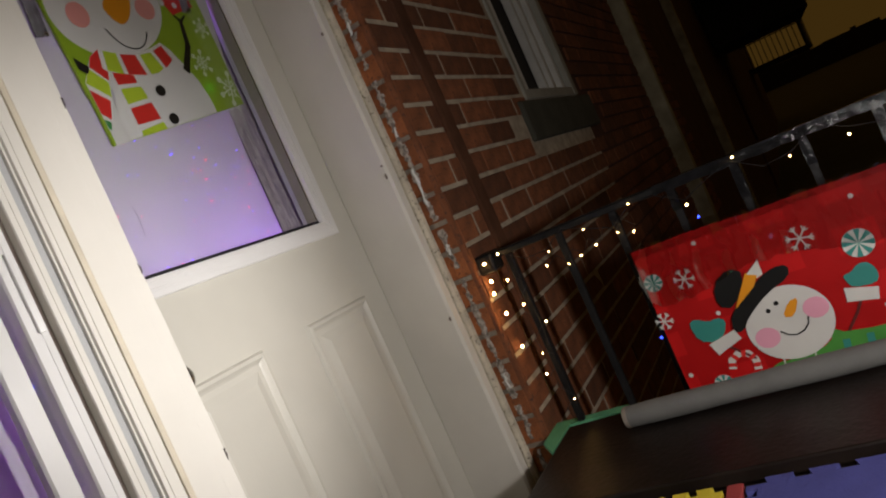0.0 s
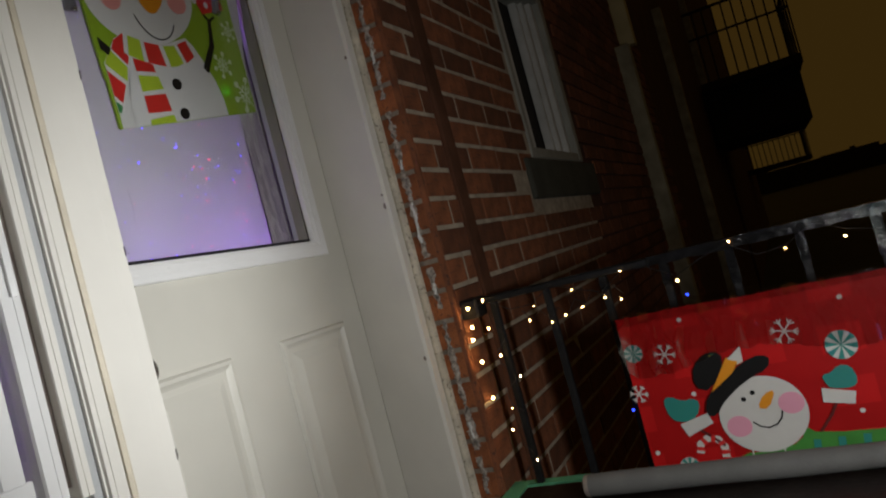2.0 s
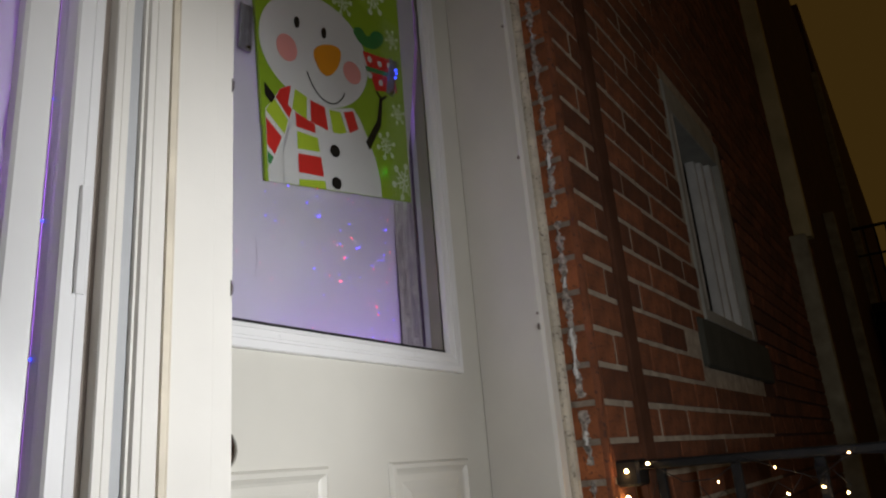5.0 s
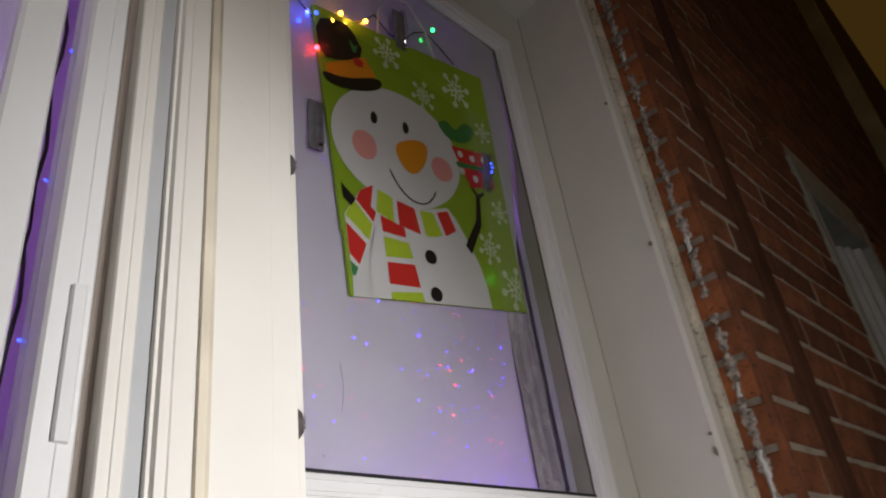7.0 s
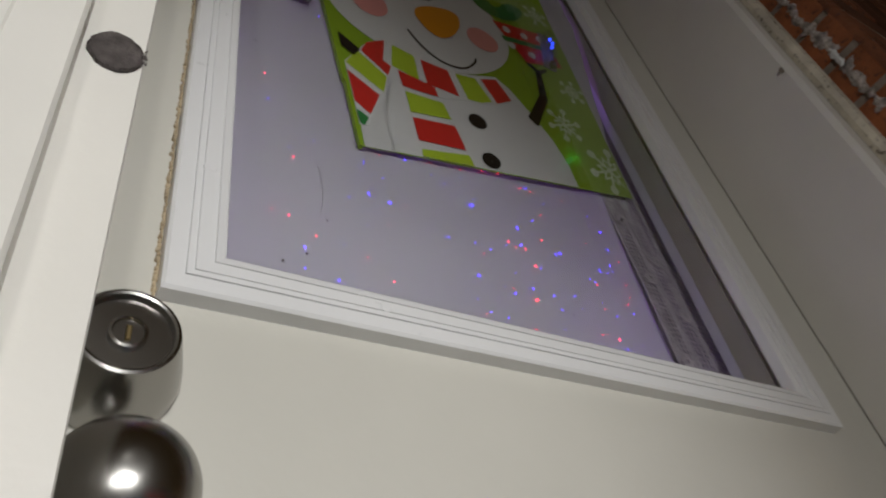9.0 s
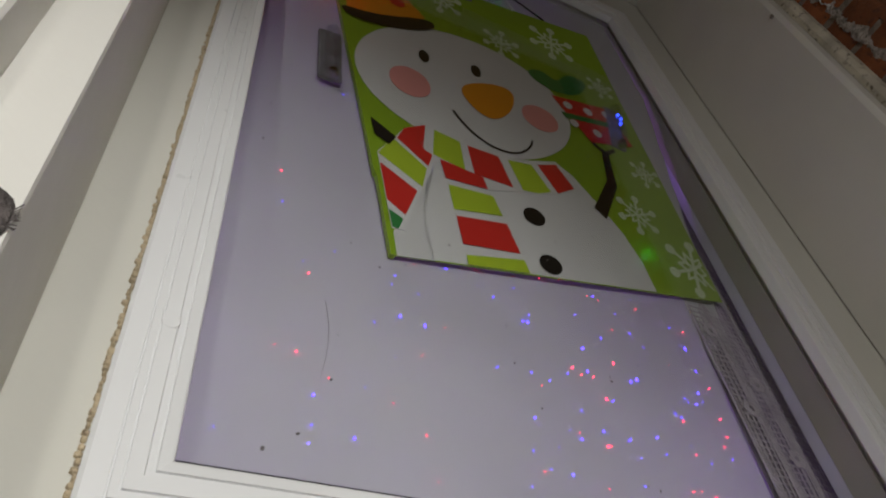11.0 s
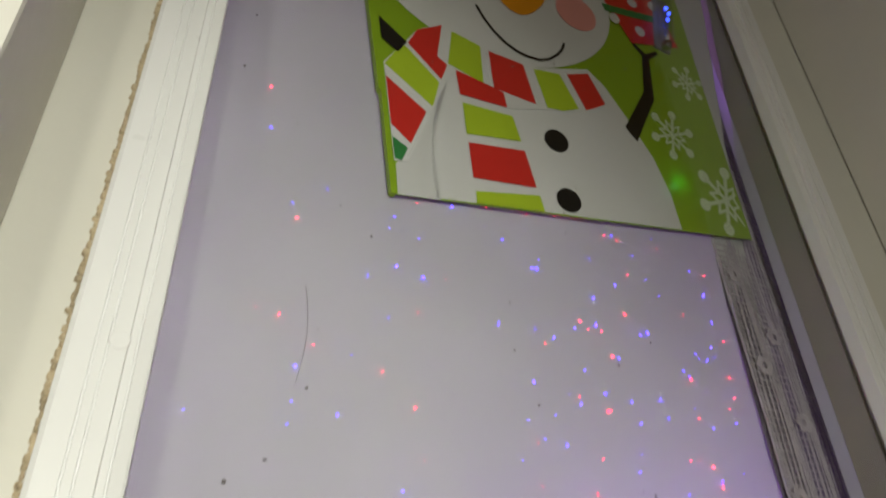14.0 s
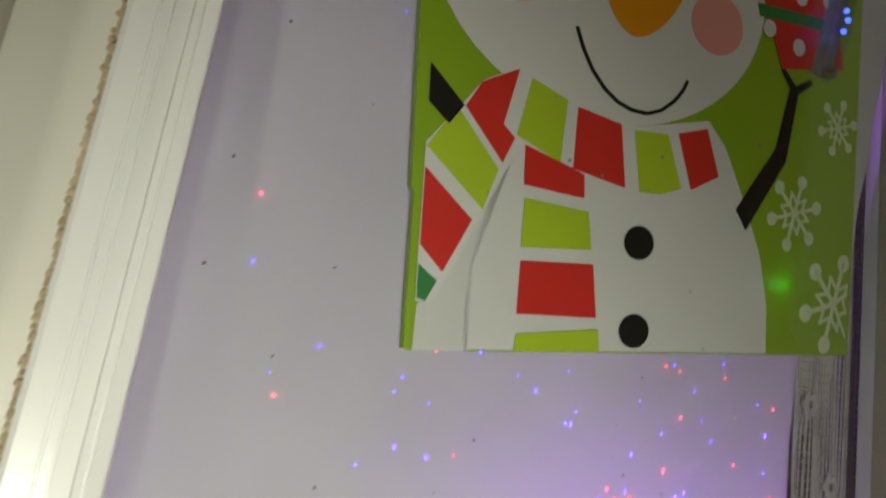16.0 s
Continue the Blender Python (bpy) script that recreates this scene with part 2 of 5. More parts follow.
INK_GREEN = shader("ink_green", (0.03, 0.20, 0.05), 0.45, vary=0.05, scale=12, bump=0.1)
FLAKE_INK = shader("ink_pale", (0.62, 0.72, 0.50), 0.45, vary=0.05, scale=12, bump=0.1)
INK_BLACK.node_tree.nodes["Principled BSDF"].inputs["Specular IOR Level"].default_value = 0.15
BAN_RED = shader("banner_red", (0.47, 0.010, 0.010), 0.5, vary=0.1, scale=14, bump=0.5, bump_scale=14)
BAN_RED_DARK = shader("banner_plaid", (0.36, 0.007, 0.007), 0.5, vary=0.1, scale=14, bump=0.5, bump_scale=14)
for m_ in (BAN_RED, BAN_RED_DARK):
    m_.node_tree.nodes["Principled BSDF"].inputs["Specular IOR Level"].default_value = 0.12
BAN_WHITE = shader("banner_white", (0.58, 0.57, 0.54), 0.4, vary=0.05, scale=14)
BAN_TEAL = shader("banner_teal", (0.03, 0.22, 0.19), 0.4, vary=0.05, scale=14)
BAN_GREEN = shader("banner_green", (0.06, 0.24, 0.04), 0.4, vary=0.1, scale=24)
BAN_PINK = shader("banner_pink", (0.70, 0.32, 0.42), 0.4, vary=0.05, scale=14)
BAN_BROWN = shader("banner_brown", (0.10, 0.01, 0.008), 0.4, vary=0.1, scale=14)

WARM_LED = glow("warm_bulb", (1.0, 0.56, 0.18), 55)
BLUE_LED = glow("blue_bulb", (0.03, 0.06, 1.0), 6)
RED_LED = glow("red_bulb", (1.0, 0.02, 0.03), 30)
AMBER_LED = glow("amber_bulb", (1.0, 0.35, 0.02), 22)
GREEN_LED = glow("green_bulb", (0.02, 1.0, 0.12), 8)
# self-lit colours for the projector's light points, which are no bulbs
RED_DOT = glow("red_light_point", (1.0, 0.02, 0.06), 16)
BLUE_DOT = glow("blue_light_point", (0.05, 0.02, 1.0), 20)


# ---- mesh helpers ----
def place(name, bm, material, parent=None, label=""):
    me = bpy.data.meshes.new(name)
    bm.normal_update()
    bm.to_mesh(me)
    bm.free()
    me.materials.append(material)
    ob = new(name, me)
    if parent is not None:
        ob.parent = parent
    if label:
        ob["label"] = label
    return ob


def part(name, bm, material, parent, label=""):
    return place(name, bm, material, parent, label)


def smooth(ob, angle=40):
    for p in ob.data.polygons:
        p.use_smooth = True
    ob.data.set_sharp_from_angle(angle=radians(angle))
    return ob


def empty(name, at=(0, 0, 0), **tags):
    ob = new(name)
    ob.location = at
    ob.empty_display_size = 0.05
    return tagged(ob, **tags)


def add_box(bm, lo, hi, bevel=0.0, segments=1):
    vs = [bm.verts.new((x, y, z)) for x in (lo[0], hi[0]) for y in (lo[1], hi[1]) for z in (lo[2], hi[2])]
    faces = [bm.faces.new([vs[i] for i in f]) for f in ((0, 1, 3, 2), (4, 6, 7, 5), (0, 4, 5, 1), (2, 3, 7, 6), (0, 2, 6, 4), (1, 5, 7, 3))]
    if bevel:
        edges = list({e for f in faces for e in f.edges})
        bmesh.ops.bevel(bm, geom=edges, offset=bevel, segments=segments, profile=0.5, affect="EDGES")
    return bm


def box(lo, hi, bevel=0.0, segments=1):
    return add_box(bmesh.new(), lo, hi, bevel, segments)


def add_prism(bm, outline, axis, lo, hi):
    """Extrudes a closed 2D outline along an axis: axis x takes (y, z), y takes (x, z), z takes (x, y)."""
    def at(p, s):
        return {"x": (s, p[0], p[1]), "y": (p[0], s, p[1]), "z": (p[0], p[1], s)}[axis]
    a = [bm.verts.new(at(p, lo)) for p in outline]
    b = [bm.verts.new(at(p, hi)) for p in outline]
    n = len(outline)
    bm.faces.new(a)
    bm.faces.new(list(reversed(b)))
    for i in range(n):
        bm.faces.new((a[i], b[i], b[(i + 1) % n], a[(i + 1) % n]))
    bmesh.ops.recalc_face_normals(bm, faces=bm.faces)
    return bm


def prism(outline, axis, lo, hi):
    return add_prism(bmesh.new(), outline, axis, lo, hi)


def lathe(profile, centre, axis="y", steps=32):
    """Turns (radius, along) points round an axis through centre."""
    bm = bmesh.new()
    rings = []
    for r, s in profile:
        ring = []
        for i in range(steps):
            a = 2 * math.pi * i / steps
            c, d = r * math.cos(a), r * math.sin(a)
            v = {"y": (c, s, d), "x": (s, c, d), "z": (c, d, s)}[axis]
            ring.append(bm.verts.new((centre[0] + v[0], centre[1] + v[1], centre[2] + v[2])))
        rings.append(ring)
    for p, q in zip(rings, rings[1:]):
        for i in range(steps):
            bm.faces.new((p[i], p[(i + 1) % steps], q[(i + 1) % steps], q[i]))
    bm.faces.new(rings[0])
    bm.faces.new(list(reversed(rings[-1])))
    bmesh.ops.recalc_face_normals(bm, faces=bm.faces)
    return bm


def add_tube(bm, points, radius, sides=6):
    pts = [Vector(p) for p in points]
    rings = []
    for i, p in enumerate(pts):
        d = (pts[min(i + 1, len(pts) - 1)] - pts[max(i - 1, 0)]).normalized()
        s = d.cross(Vector((0.13, 0.31, 0.94)))
        if s.length < 1e-3:
            s = d.cross(Vector((1, 0, 0)))
        s.normalize()
        t = d.cross(s)
        rings.append([bm.verts.new(p + radius * (math.cos(2 * math.pi * k / sides) * s + math.sin(2 * math.pi * k / sides) * t)) for k in range(sides)])
    for a, b in zip(rings, rings[1:]):
        for k in range(sides):
            bm.faces.new((a[k], a[(k + 1) % sides], b[(k + 1) % sides], b[k]))
    bm.faces.new(rings[0])
    bm.faces.new(list(reversed(rings[-1])))
    return bm


def tube(points, radius, sides=6):
    return add_tube(bmesh.new(), points, radius, sides)


def ellipse(cx, cy, rx, ry, n=28, turn=0.0):
    c, s = math.cos(radians(turn)), math.sin(radians(turn))
    return [(cx + rx * math.cos(a) * c - ry * math.sin(a) * s, cy + rx * math.cos(a) * s + ry * math.sin(a) * c)
            for a in (2 * math.pi * i / n for i in range(n))]


def rounded(points, passes=2):
    """Corner cutting, for soft outlines."""
    for _ in range(passes):
        out = []
        for i, p in enumerate(points):
            q = points[(i + 1) % len(points)]
            out += [(0.75 * p[0] + 0.25 * q[0], 0.75 * p[1] + 0.25 * q[1]), (0.25 * p[0] + 0.75 * q[0], 0.25 * p[1] + 0.75 * q[1])]
        points = out
    return points


def stroke(points, width):
    """A bent band of a given width as an outline."""
    left, right = [], []
    for i, p in enumerate(points):
        a, b = points[max(i - 1, 0)], points[min(i + 1, len(points) - 1)]
        dx, dy = b[0] - a[0], b[1] - a[1]
        k = width / 2 / max(1e-9, math.hypot(dx, dy))
        left.append((p[0] - dy * k, p[1] + dx * k))
        right.append((p[0] + dy * k, p[1] - dx * k))
    return left + right[::-1]


# ---- setting ----
WALL_Y = 0.915          # face of the brick front
FLOOR = 0.25            # porch floor
tagged(place("porch_floor", box((-3.0, -1.1, 0.05), (6.0, 1.1, FLOOR), 0.01), CONCRETE), "worn grey concrete porch floor", "floor", kind="structure")
tagged(place("ground", box((-60, -60, -0.7), (160, 60, -0.6)), ASPHALT), "dark asphalt street and ground at night", "ground", kind="structure")

# the door's side of the front: rough opening from 0.93 to 1.70, door plane at y = 1.14
tagged(place("room_wall", box((-0.6, 2.6, FLOOR), (3.2, 2.7, 3.2)), ROOM), "plain interior wall behind the door, lit purple", "wall", kind="structure")
tagged(place("room_side_wall", box((-0.7, 1.25, FLOOR), (-0.6, 2.7, 3.2)), ROOM), "plain interior side wall", "wall", kind="structure")
tagged(place("room_end_wall", box((3.2, 1.25, FLOOR), (3.3, 2.7, 3.2)), ROOM), "plain interior end wall", "wall", kind="structure")
tagged(place("room_ceiling", box((-0.7, 1.25, 3.2), (3.3, 2.7, 3.3)), ROOM), "plain interior ceiling", "ceiling", kind="structure")
tagged(place("room_floor", box((-0.7, 1.25, 0.15), (3.3, 2.7, FLOOR)), ROOM), "plain interior floor", "floor", kind="structure")


def door():
    d = empty("front_door", (1.31, 1.16, 0.33), label="closed white steel half-glass entry door with raised panels", category="door")
    x0, x1, z0, z1, y0, y1 = 0.932, 1.690, 0.33, 2.36, 1.14, 1.185
    g = (1.05, 1.57, 1.33, 2.204)
    bm = bmesh.new()
    add_box(bm, (x0, y0, z0), (x1, y1, g[2]))
    add_box(bm, (x0, y0, g[3]), (x1, y1, z1))
    add_box(bm, (x0, y0, g[2]), (g[0], y1, g[3]))
    add_box(bm, (g[1], y0, g[2]), (x1, y1, g[3]))
    made = [part("slab", bm, DOOR_PAINT, d)]
    # stepped plastic frame round the glass, mitred
    prof = [(0.0, 0.0), (0.0, -0.0108), (0.002, -0.0125), (0.0105, -0.0125), (0.0108, -0.0104), (0.0114, -0.0104), (0.0117, -0.0125), (0.0150, -0.0125),
            (0.0153, -0.0106), (0.0159, -0.0106), (0.0162, -0.0122), (0.0228, -0.0118), (0.0234, -0.0096), (0.0262, -0.0092), (0.0265, -0.0072), (0.0271, -0.0072),
            (0.0274, -0.0090), (0.0325, -0.0076), (0.0335, -0.0070), (0.035, 0.003)]
    ox0, ox1, oz0, oz1 = 1.020, 1.600, 1.299, 2.234
    bm = bmesh.new()
    rings = []
    for o, dy in prof:
        rings.append([bm.verts.new(p) for p in ((ox0 + o, y0 + dy, oz0 + o), (ox1 - o, y0 + dy, oz0 + o), (ox1 - o, y0 + dy, oz1 - o), (ox0 + o, y0 + dy, oz1 - o))])
    for a, b in zip(rings, rings[1:]):
        for i in range(4):
            bm.faces.new((a[i], a[(i + 1) % 4], b[(i + 1) % 4], b[i]))
    bmesh.ops.recalc_face_normals(bm, faces=bm.faces)
    made.append(part("glass_frame", bm, PVC, d, "white stepped plastic frame round the glass"))
    # black strip put in for the shadow in the gap under the glass
    made.append(part("gap_shade", box((1.0545, 1.1432, 1.3342), (1.5655, 1.1450, 1.3395)), WIRE, made[-1], "thin black strip standing for the shade in the gap"))
    pane = part("pane", box((1.053, 1.1455, 1.333), (1.567, 1.1475, 2.201)), PANE, d, "clear dusty door glass")
    pane.visible_shadow = False
    made.append(pane)
    for sx0, sx1 in ((1.0502, 1.0530), (1.5670, 1.5698)):
        part("glazing_stop", box((sx0, 1.1485, 1.3335), (sx1, 1.1735, 2.2005)), STOP, d, "taupe stop behind the glass")
        part("spacer", box((sx0, 1.1738, 1.3335), (sx1, 1.1850, 2.2005)), SPACER, d, "pale lavender inner edge")
    # plugs over the frame's screws
    for x, z in ((1.0395, 1.40), (1.0395, 1.70), (1.0395, 2.02), (1.5805, 1.40), (1.5805, 1.75), (1.5805, 2.05), (1.15, 1.3185), (1.45, 1.3185)):
        part("screw_cap", lathe(((0.0042, -0.0002), (0.0042, -0.0121), (0.0038, -0.0124)), (x, y0, z), "y", 14), PVC, d)
    # ragged old sealant along the frame's edge
    rnd = random.Random(4)
    bm = bmesh.new()
    z = 1.30
    while z < 2.235:
        ln, w = rnd.uniform(0.0028, 0.0050), rnd.uniform(0.0010, 0.0021)
        m = Matrix.Translation((1.0192 - 0.35 * w + rnd.uniform(-0.0004, 0.0004), 1.1392, z + ln / 2)) @ Matrix.Diagonal((w, rnd.uniform(0.0014, 0.0024), 0.58 * ln, 1))
        bmesh.ops.create_icosphere(bm, subdivisions=1, radius=1.0, matrix=m)
        z += ln * rnd.uniform(0.85, 1.05)
    made.append(part("sealant_bead", bm, TWINE, d, "ragged brown sealant bead"))
    # two tall raised panels under the glass
    for px0, px1 in ((1.03, 1.243), (1.377, 1.60)):
        bm = bmesh.new()
        steps = [(0.0, 0.0), (0.004, -0.006), (0.010, -0.007), (0.016, -0.002), (0.020, 0.0), (0.030, -0.0005), (0.048, -0.006), (0.052, -0.006)]
        rings = [[bm.verts.new(p) for p in ((px0 + o, y0 + dy - 0.0006, 0.52 + o), (px1 - o, y0 + dy - 0.0006, 0.52 + o), (px1 - o, y0 + dy - 0.0006, 1.150 - o), (px0 + o, y0 + dy - 0.0006, 1.150 - o))] for o, dy in steps]
        for a, b in zip(rings, rings[1:]):
            for i in range(4):
                bm.faces.new((a[i], a[(i + 1) % 4], b[(i + 1) % 4], b[i]))
        bm.faces.new(rings[-1])
        bmesh.ops.recalc_face_normals(bm, faces=bm.faces)
        part("raised_panel", bm, DOOR_PAINT, d)
    for o in d.children_recursive:
        if o.parent == d:
            o.matrix_parent_inverse = Matrix.Translation(-d.location)
    return d


front_door = door()


def hardware():
    c = (1.0055, 1.14, 1.250)
    inv = Matrix.Translation(-front_door.location)
    bolt = smooth(part("deadbolt", lathe(((0.0305, 0.0), (0.0310, -0.003), (0.0295, -0.011), (0.0232, -0.0335), (0.0222, -0.0362), (0.0208, -0.0368), (0.0196, -0.0362), (0.0188, -0.0330)), c, "y", 56), STEEL, front_door, "brushed nickel deadbolt"))
    bolt.matrix_parent_inverse = inv
    smooth(part("lock_face", lathe(((0.0187, -0.0300), (0.0187, -0.0320), (0.0180, -0.0328), (0.009, -0.0318)), c, "y", 56), DARK_STEEL, bolt, "dark recessed lock face"))
    smooth(part("cylinder", lathe(((0.0082, -0.031), (0.0082, -0.0352), (0.0070, -0.0358), (0.0064, -0.0346)), c, "y", 36), STEEL, bolt, "keyed cylinder"))
    part("keyway", box((c[0] - 0.0012, c[1] - 0.0362, c[2] - 0.0045), (c[0] + 0.0012, c[1] - 0.0340, c[2] + 0.003), 0.0005), shader("brass_key", (0.35, 0.27, 0.13), 0.35, metal=1.0), bolt, "brass keyway")
    c = (1.0095, 1.14, 1.171)
    prof = [(0.031, 0.0), (0.031, -0.004), (0.027, -0.008), (0.013, -0.012), (0.0115, -0.026)]
    prof += [(0.0275 * math.sin(radians(v)), -0.049 + 0.024 * math.cos(radians(v))) for v in range(28, 178, 6)]
    knob = smooth(part("door_knob", lathe(prof, c, "y", 56), STEEL, front_door, "round brushed nickel knob"), 70)
    knob.matrix_parent_inverse = inv


hardware()

# door frame: side jambs, head and the stepped casing between door and window
def upright(name, outline, z0, z1, material, label, category="door frame"):
    return tagged(place(name, prism(outline, "z", z0, z1), material), label, category, kind="structure")


upright("door_jamb_right", [(1.6905, 1.20), (1.6905, 1.1393), (1.6785, 1.1390), (1.6775, 1.1385), (1.657, 0.992), (1.660, 0.985), (1.700, 0.985), (1.72, 0.99), (1.72, 1.20)],
        0.30, 2.46, JAMB_PAINT, "white painted wooden door jamb with chipped edges")
tagged(place("door_head", box((0.93, 0.99, 2.362), (1.6900, 1.20, 2.46), 0.002), JAMB_PAINT), "white painted head of the door frame", "door frame", kind="structure")
tagged(place("door_threshold", box((0.90, 0.98, 0.25), (1.70, 1.25, 0.328), 0.004), STEEL), "worn metal door threshold", "threshold", kind="structure")
upright("door_stop", [(0.9835, 1.030), (0.9842, 1.032), (0.9842, 1.138), (0.93, 1.138), (0.93, 1.031), (0.9590, 1.0302)], 0.33, 2.46, JAMB_PAINT,
        "white painted door stop strip with chipped edge")
upright("door_casing", [(0.9575, 1.0020), (0.9590, 1.0038), (0.9590, 1.0298), (0.9295, 1.0305), (0.80, 1.20), (0.80, 1.026), (0.884, 1.010), (0.884, 1.0012), (0.936, 1.0012), (0.937, 1.0020)], 0.33, 2.46, JAMB_PAINT, "flat white painted door casing")
upright("casing_bead", [(0.8865, 1.0025), (0.8850, 0.996), (0.880, 0.992), (0.8740, 0.9925), (0.8740, 1.0025)], 0.33, 2.46, CREAM, "cream coloured sealing bead along the casing", "trim")
upright("mullion_cover", [(0.8735, 1.0255), (0.8735, 0.996), (0.872, 0.994), (0.857, 0.994), (0.8562, 0.9955), (0.8555, 0.994), (0.849, 0.994), (0.8478, 0.9985), (0.8455, 0.9985), (0.8455, 1.0255)],
        0.33, 2.46, JAMB_PAINT, "white stepped mullion cover between door and window", "trim")
upright("mullion_groove", [(0.845, 1.0255), (0.845, 1.0035), (0.833, 1.0025), (0.833, 1.0255)], 0.33, 2.46, GREY_PVC, "grey groove strip of the mullion", "trim")
upright("window_casing", [(0.8325, 1.0255), (0.8325, 0.9985), (0.831, 0.997), (0.8245, 0.997), (0.824, 0.998), (0.8233, 0.998), (0.8228, 0.997), (0.8165, 0.997), (0.8155, 0.999), (0.8155, 1.0255)],
        1.06, 2.46, JAMB_PAINT, "white window casing with a fine seam", "window frame")
upright("window_gasket", [(0.8150, 1.0255), (0.8150, 1.010), (0.811, 1.0125), (0.8065, 1.010), (0.8065, 1.0255)], 1.075, 2.46, TAUPE, "taupe gasket along the window", "trim")


def felt_pad(z):
    rnd = random.Random(int(z * 100))
    bm = lathe(((0.0125, 0.0), (0.0130, -0.0012), (0.0125, -0.0022), (0.006, -0.0026)), (0, 0, 0), "y", 26)
    for v in bm.verts:
        v.co.z *= 1.05
        v.co.x *= 0.84
        v.co.x += 0.0007 * rnd.uniform(-1, 1)
        v.co.z += 0.0007 * rnd.uniform(-1, 1)
    p = smooth(place("felt_pad", bm, FELT))
    bm = bmesh.new()
    for i in range(22):
        a = rnd.uniform(-0.6, 1.0)
        add_tube(bm, [(0.009, -0.001, 0.004 * a), (0.0112, -0.0015, 0.007 * a), (0.0118 + 0.0012 * rnd.random(), -0.002 * rnd.random(), 0.008 * a + 0.001)], 0.0002, 3)
    f = part("fuzz", bm, FELT, p)
    p.location, p.rotation_euler = (0.9722, 1.030, z), (0, 0, 0)
    return tagged(p, "frayed brown felt pad on the door stop", "felt pad", "felt pads on the door stop")


for z in (0.80, 1.055, 1.337, 1.585, 1.86):
    felt_pad(z)


def side_window():
    w = empty("window_1", (0.5, 1.02, 1.09), label="white sliding window with purple light behind", category="window", kind="structure")
    out = []
    # right-hand sash stile with seam, then glass, then the meeting stile
    out.append(part("stile", prism([(0.8060, 1.03), (0.8060, 1.004), (0.804, 1.001), (0.795, 1.000), (0.7945, 1.001), (0.794, 1.000), (0.781, 1.000), (0.779, 1.003), (0.777, 1.012), (0.777, 1.03)], "z", 1.066, 2.44), PVC, w))
    out.append(part("meeting_stile", prism([(0.762, 1.014), (0.762, 1.003), (0.760, 1.000), (0.736, 1.000), (0.733, 1.003), (0.733, 1.014)], "z", 1.10, 2.44), PVC, w))
    out.append(part("bottom_rail", box((0.10, 1.002, 1.066), (0.7700, 1.03, 1.10), 0.002), PVC, w))
    out.append(part("far_stile", box((0.10, 0.998, 1.12), (0.15, 1.03, 2.44), 0.002), PVC, w))
    out.append(part("pull_handle", prism([(0.8000, 1.0060), (0.8000, 0.9965), (0.7985, 0.9950), (0.7920, 0.9960), (0.7908, 0.9985), (0.7925, 0.9998), (0.7962, 0.9998), (0.7970, 1.0060)], "z", 1.296, 1.393), PVC, w, "white slim pull handle"))
    out.append(part("window_sill", box((0.05, 0.982, 1.035), (0.806, 1.03, 1.063), 0.003), JAMB_PAINT, w))
    p = part("pane", box((0.15, 1.016, 1.12), (0.7768, 1.019, 2.44)), PANE, w)
    p.visible_shadow = False
    out.append(p)
    for o in out:
        o.matrix_parent_inverse = Matrix.Translation(-w.location)


side_window()
tagged(place("wall_under_window", box((-0.7, 1.0, 0.25), (0.80, 1.2, 1.034)), JAMB_PAINT), "cream painted panel below the window", "wall", kind="structure")
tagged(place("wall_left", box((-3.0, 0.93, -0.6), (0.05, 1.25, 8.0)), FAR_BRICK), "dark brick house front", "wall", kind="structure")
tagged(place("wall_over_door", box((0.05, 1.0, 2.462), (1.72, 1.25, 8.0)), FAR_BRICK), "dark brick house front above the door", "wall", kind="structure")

# string of lights inside the side window
def inside_string():
    s = empty("string_lights", (0.76, 1.035, 1.6), label="black wire string lights hanging inside the window", category="string lights")
    rnd = random.Random(9)
    pts = [(0.7715 + 0.003 * math.sin(i * 1.7) + rnd.uniform(-0.002, 0.002), 1.034 + rnd.uniform(-0.003, 0.003), 1.15 + i * 0.03) for i in range(42)]
    out = [part("wire", tube(pts, 0.0014, 6), WIRE, s)]
    pts2 = [(0.769 + 0.006 * math.sin(i * 1.1 + 1), 1.044, 1.15 + i * 0.05) for i in range(26)]
    out.append(part("wire", tube(pts2, 0.0010, 6), WIRE, s))
    for i in range(3, 40, 4):
        p = Vector(pts[i])
        bm = bmesh.new()
        bmesh.ops.create_icosphere(bm, subdivisions=1, radius=0.0013, matrix=Matrix.Translation(p + Vector((0.005, -0.004, 0.004))))
        out.append(part("bulb", bm, BLUE_LED if i % 8 else RED_LED, s))
    for o in out:
        o.matrix_parent_inverse = Matrix.Translation(-s.location)


inside_string()
tagged(place("window_blind", box((-0.2, 1.075, 1.0), (0.799, 1.077, 2.5)), BLIND), "pale blind behind the side window, lit purple", "blind")

# ---- behind the door glass ----
def blind_y(x, z):
    """The blind hangs straight, then leans forward where the hung bag draws it to the glass."""
    u = min(1.0, max(0.0, (x - 1.38) / 0.14))
    flat = 1.2195 - 0.0160 * u * u * (3 - 2 * u)
    lean = 1.2095 - 0.0133 * (x - 1.2) - 0.1286 * (z - 1.58)
    k = 0.006
    y = -k * math.log(math.exp(-lean / k) + math.exp(-flat / k))
    return max(y, 1.1535) + 0.0006 * math.sin(95 * z + 14 * x + 1.5 * math.sin(17 * x)) * (0.4 + 0.6 * math.sin(11 * x + 3) ** 2)


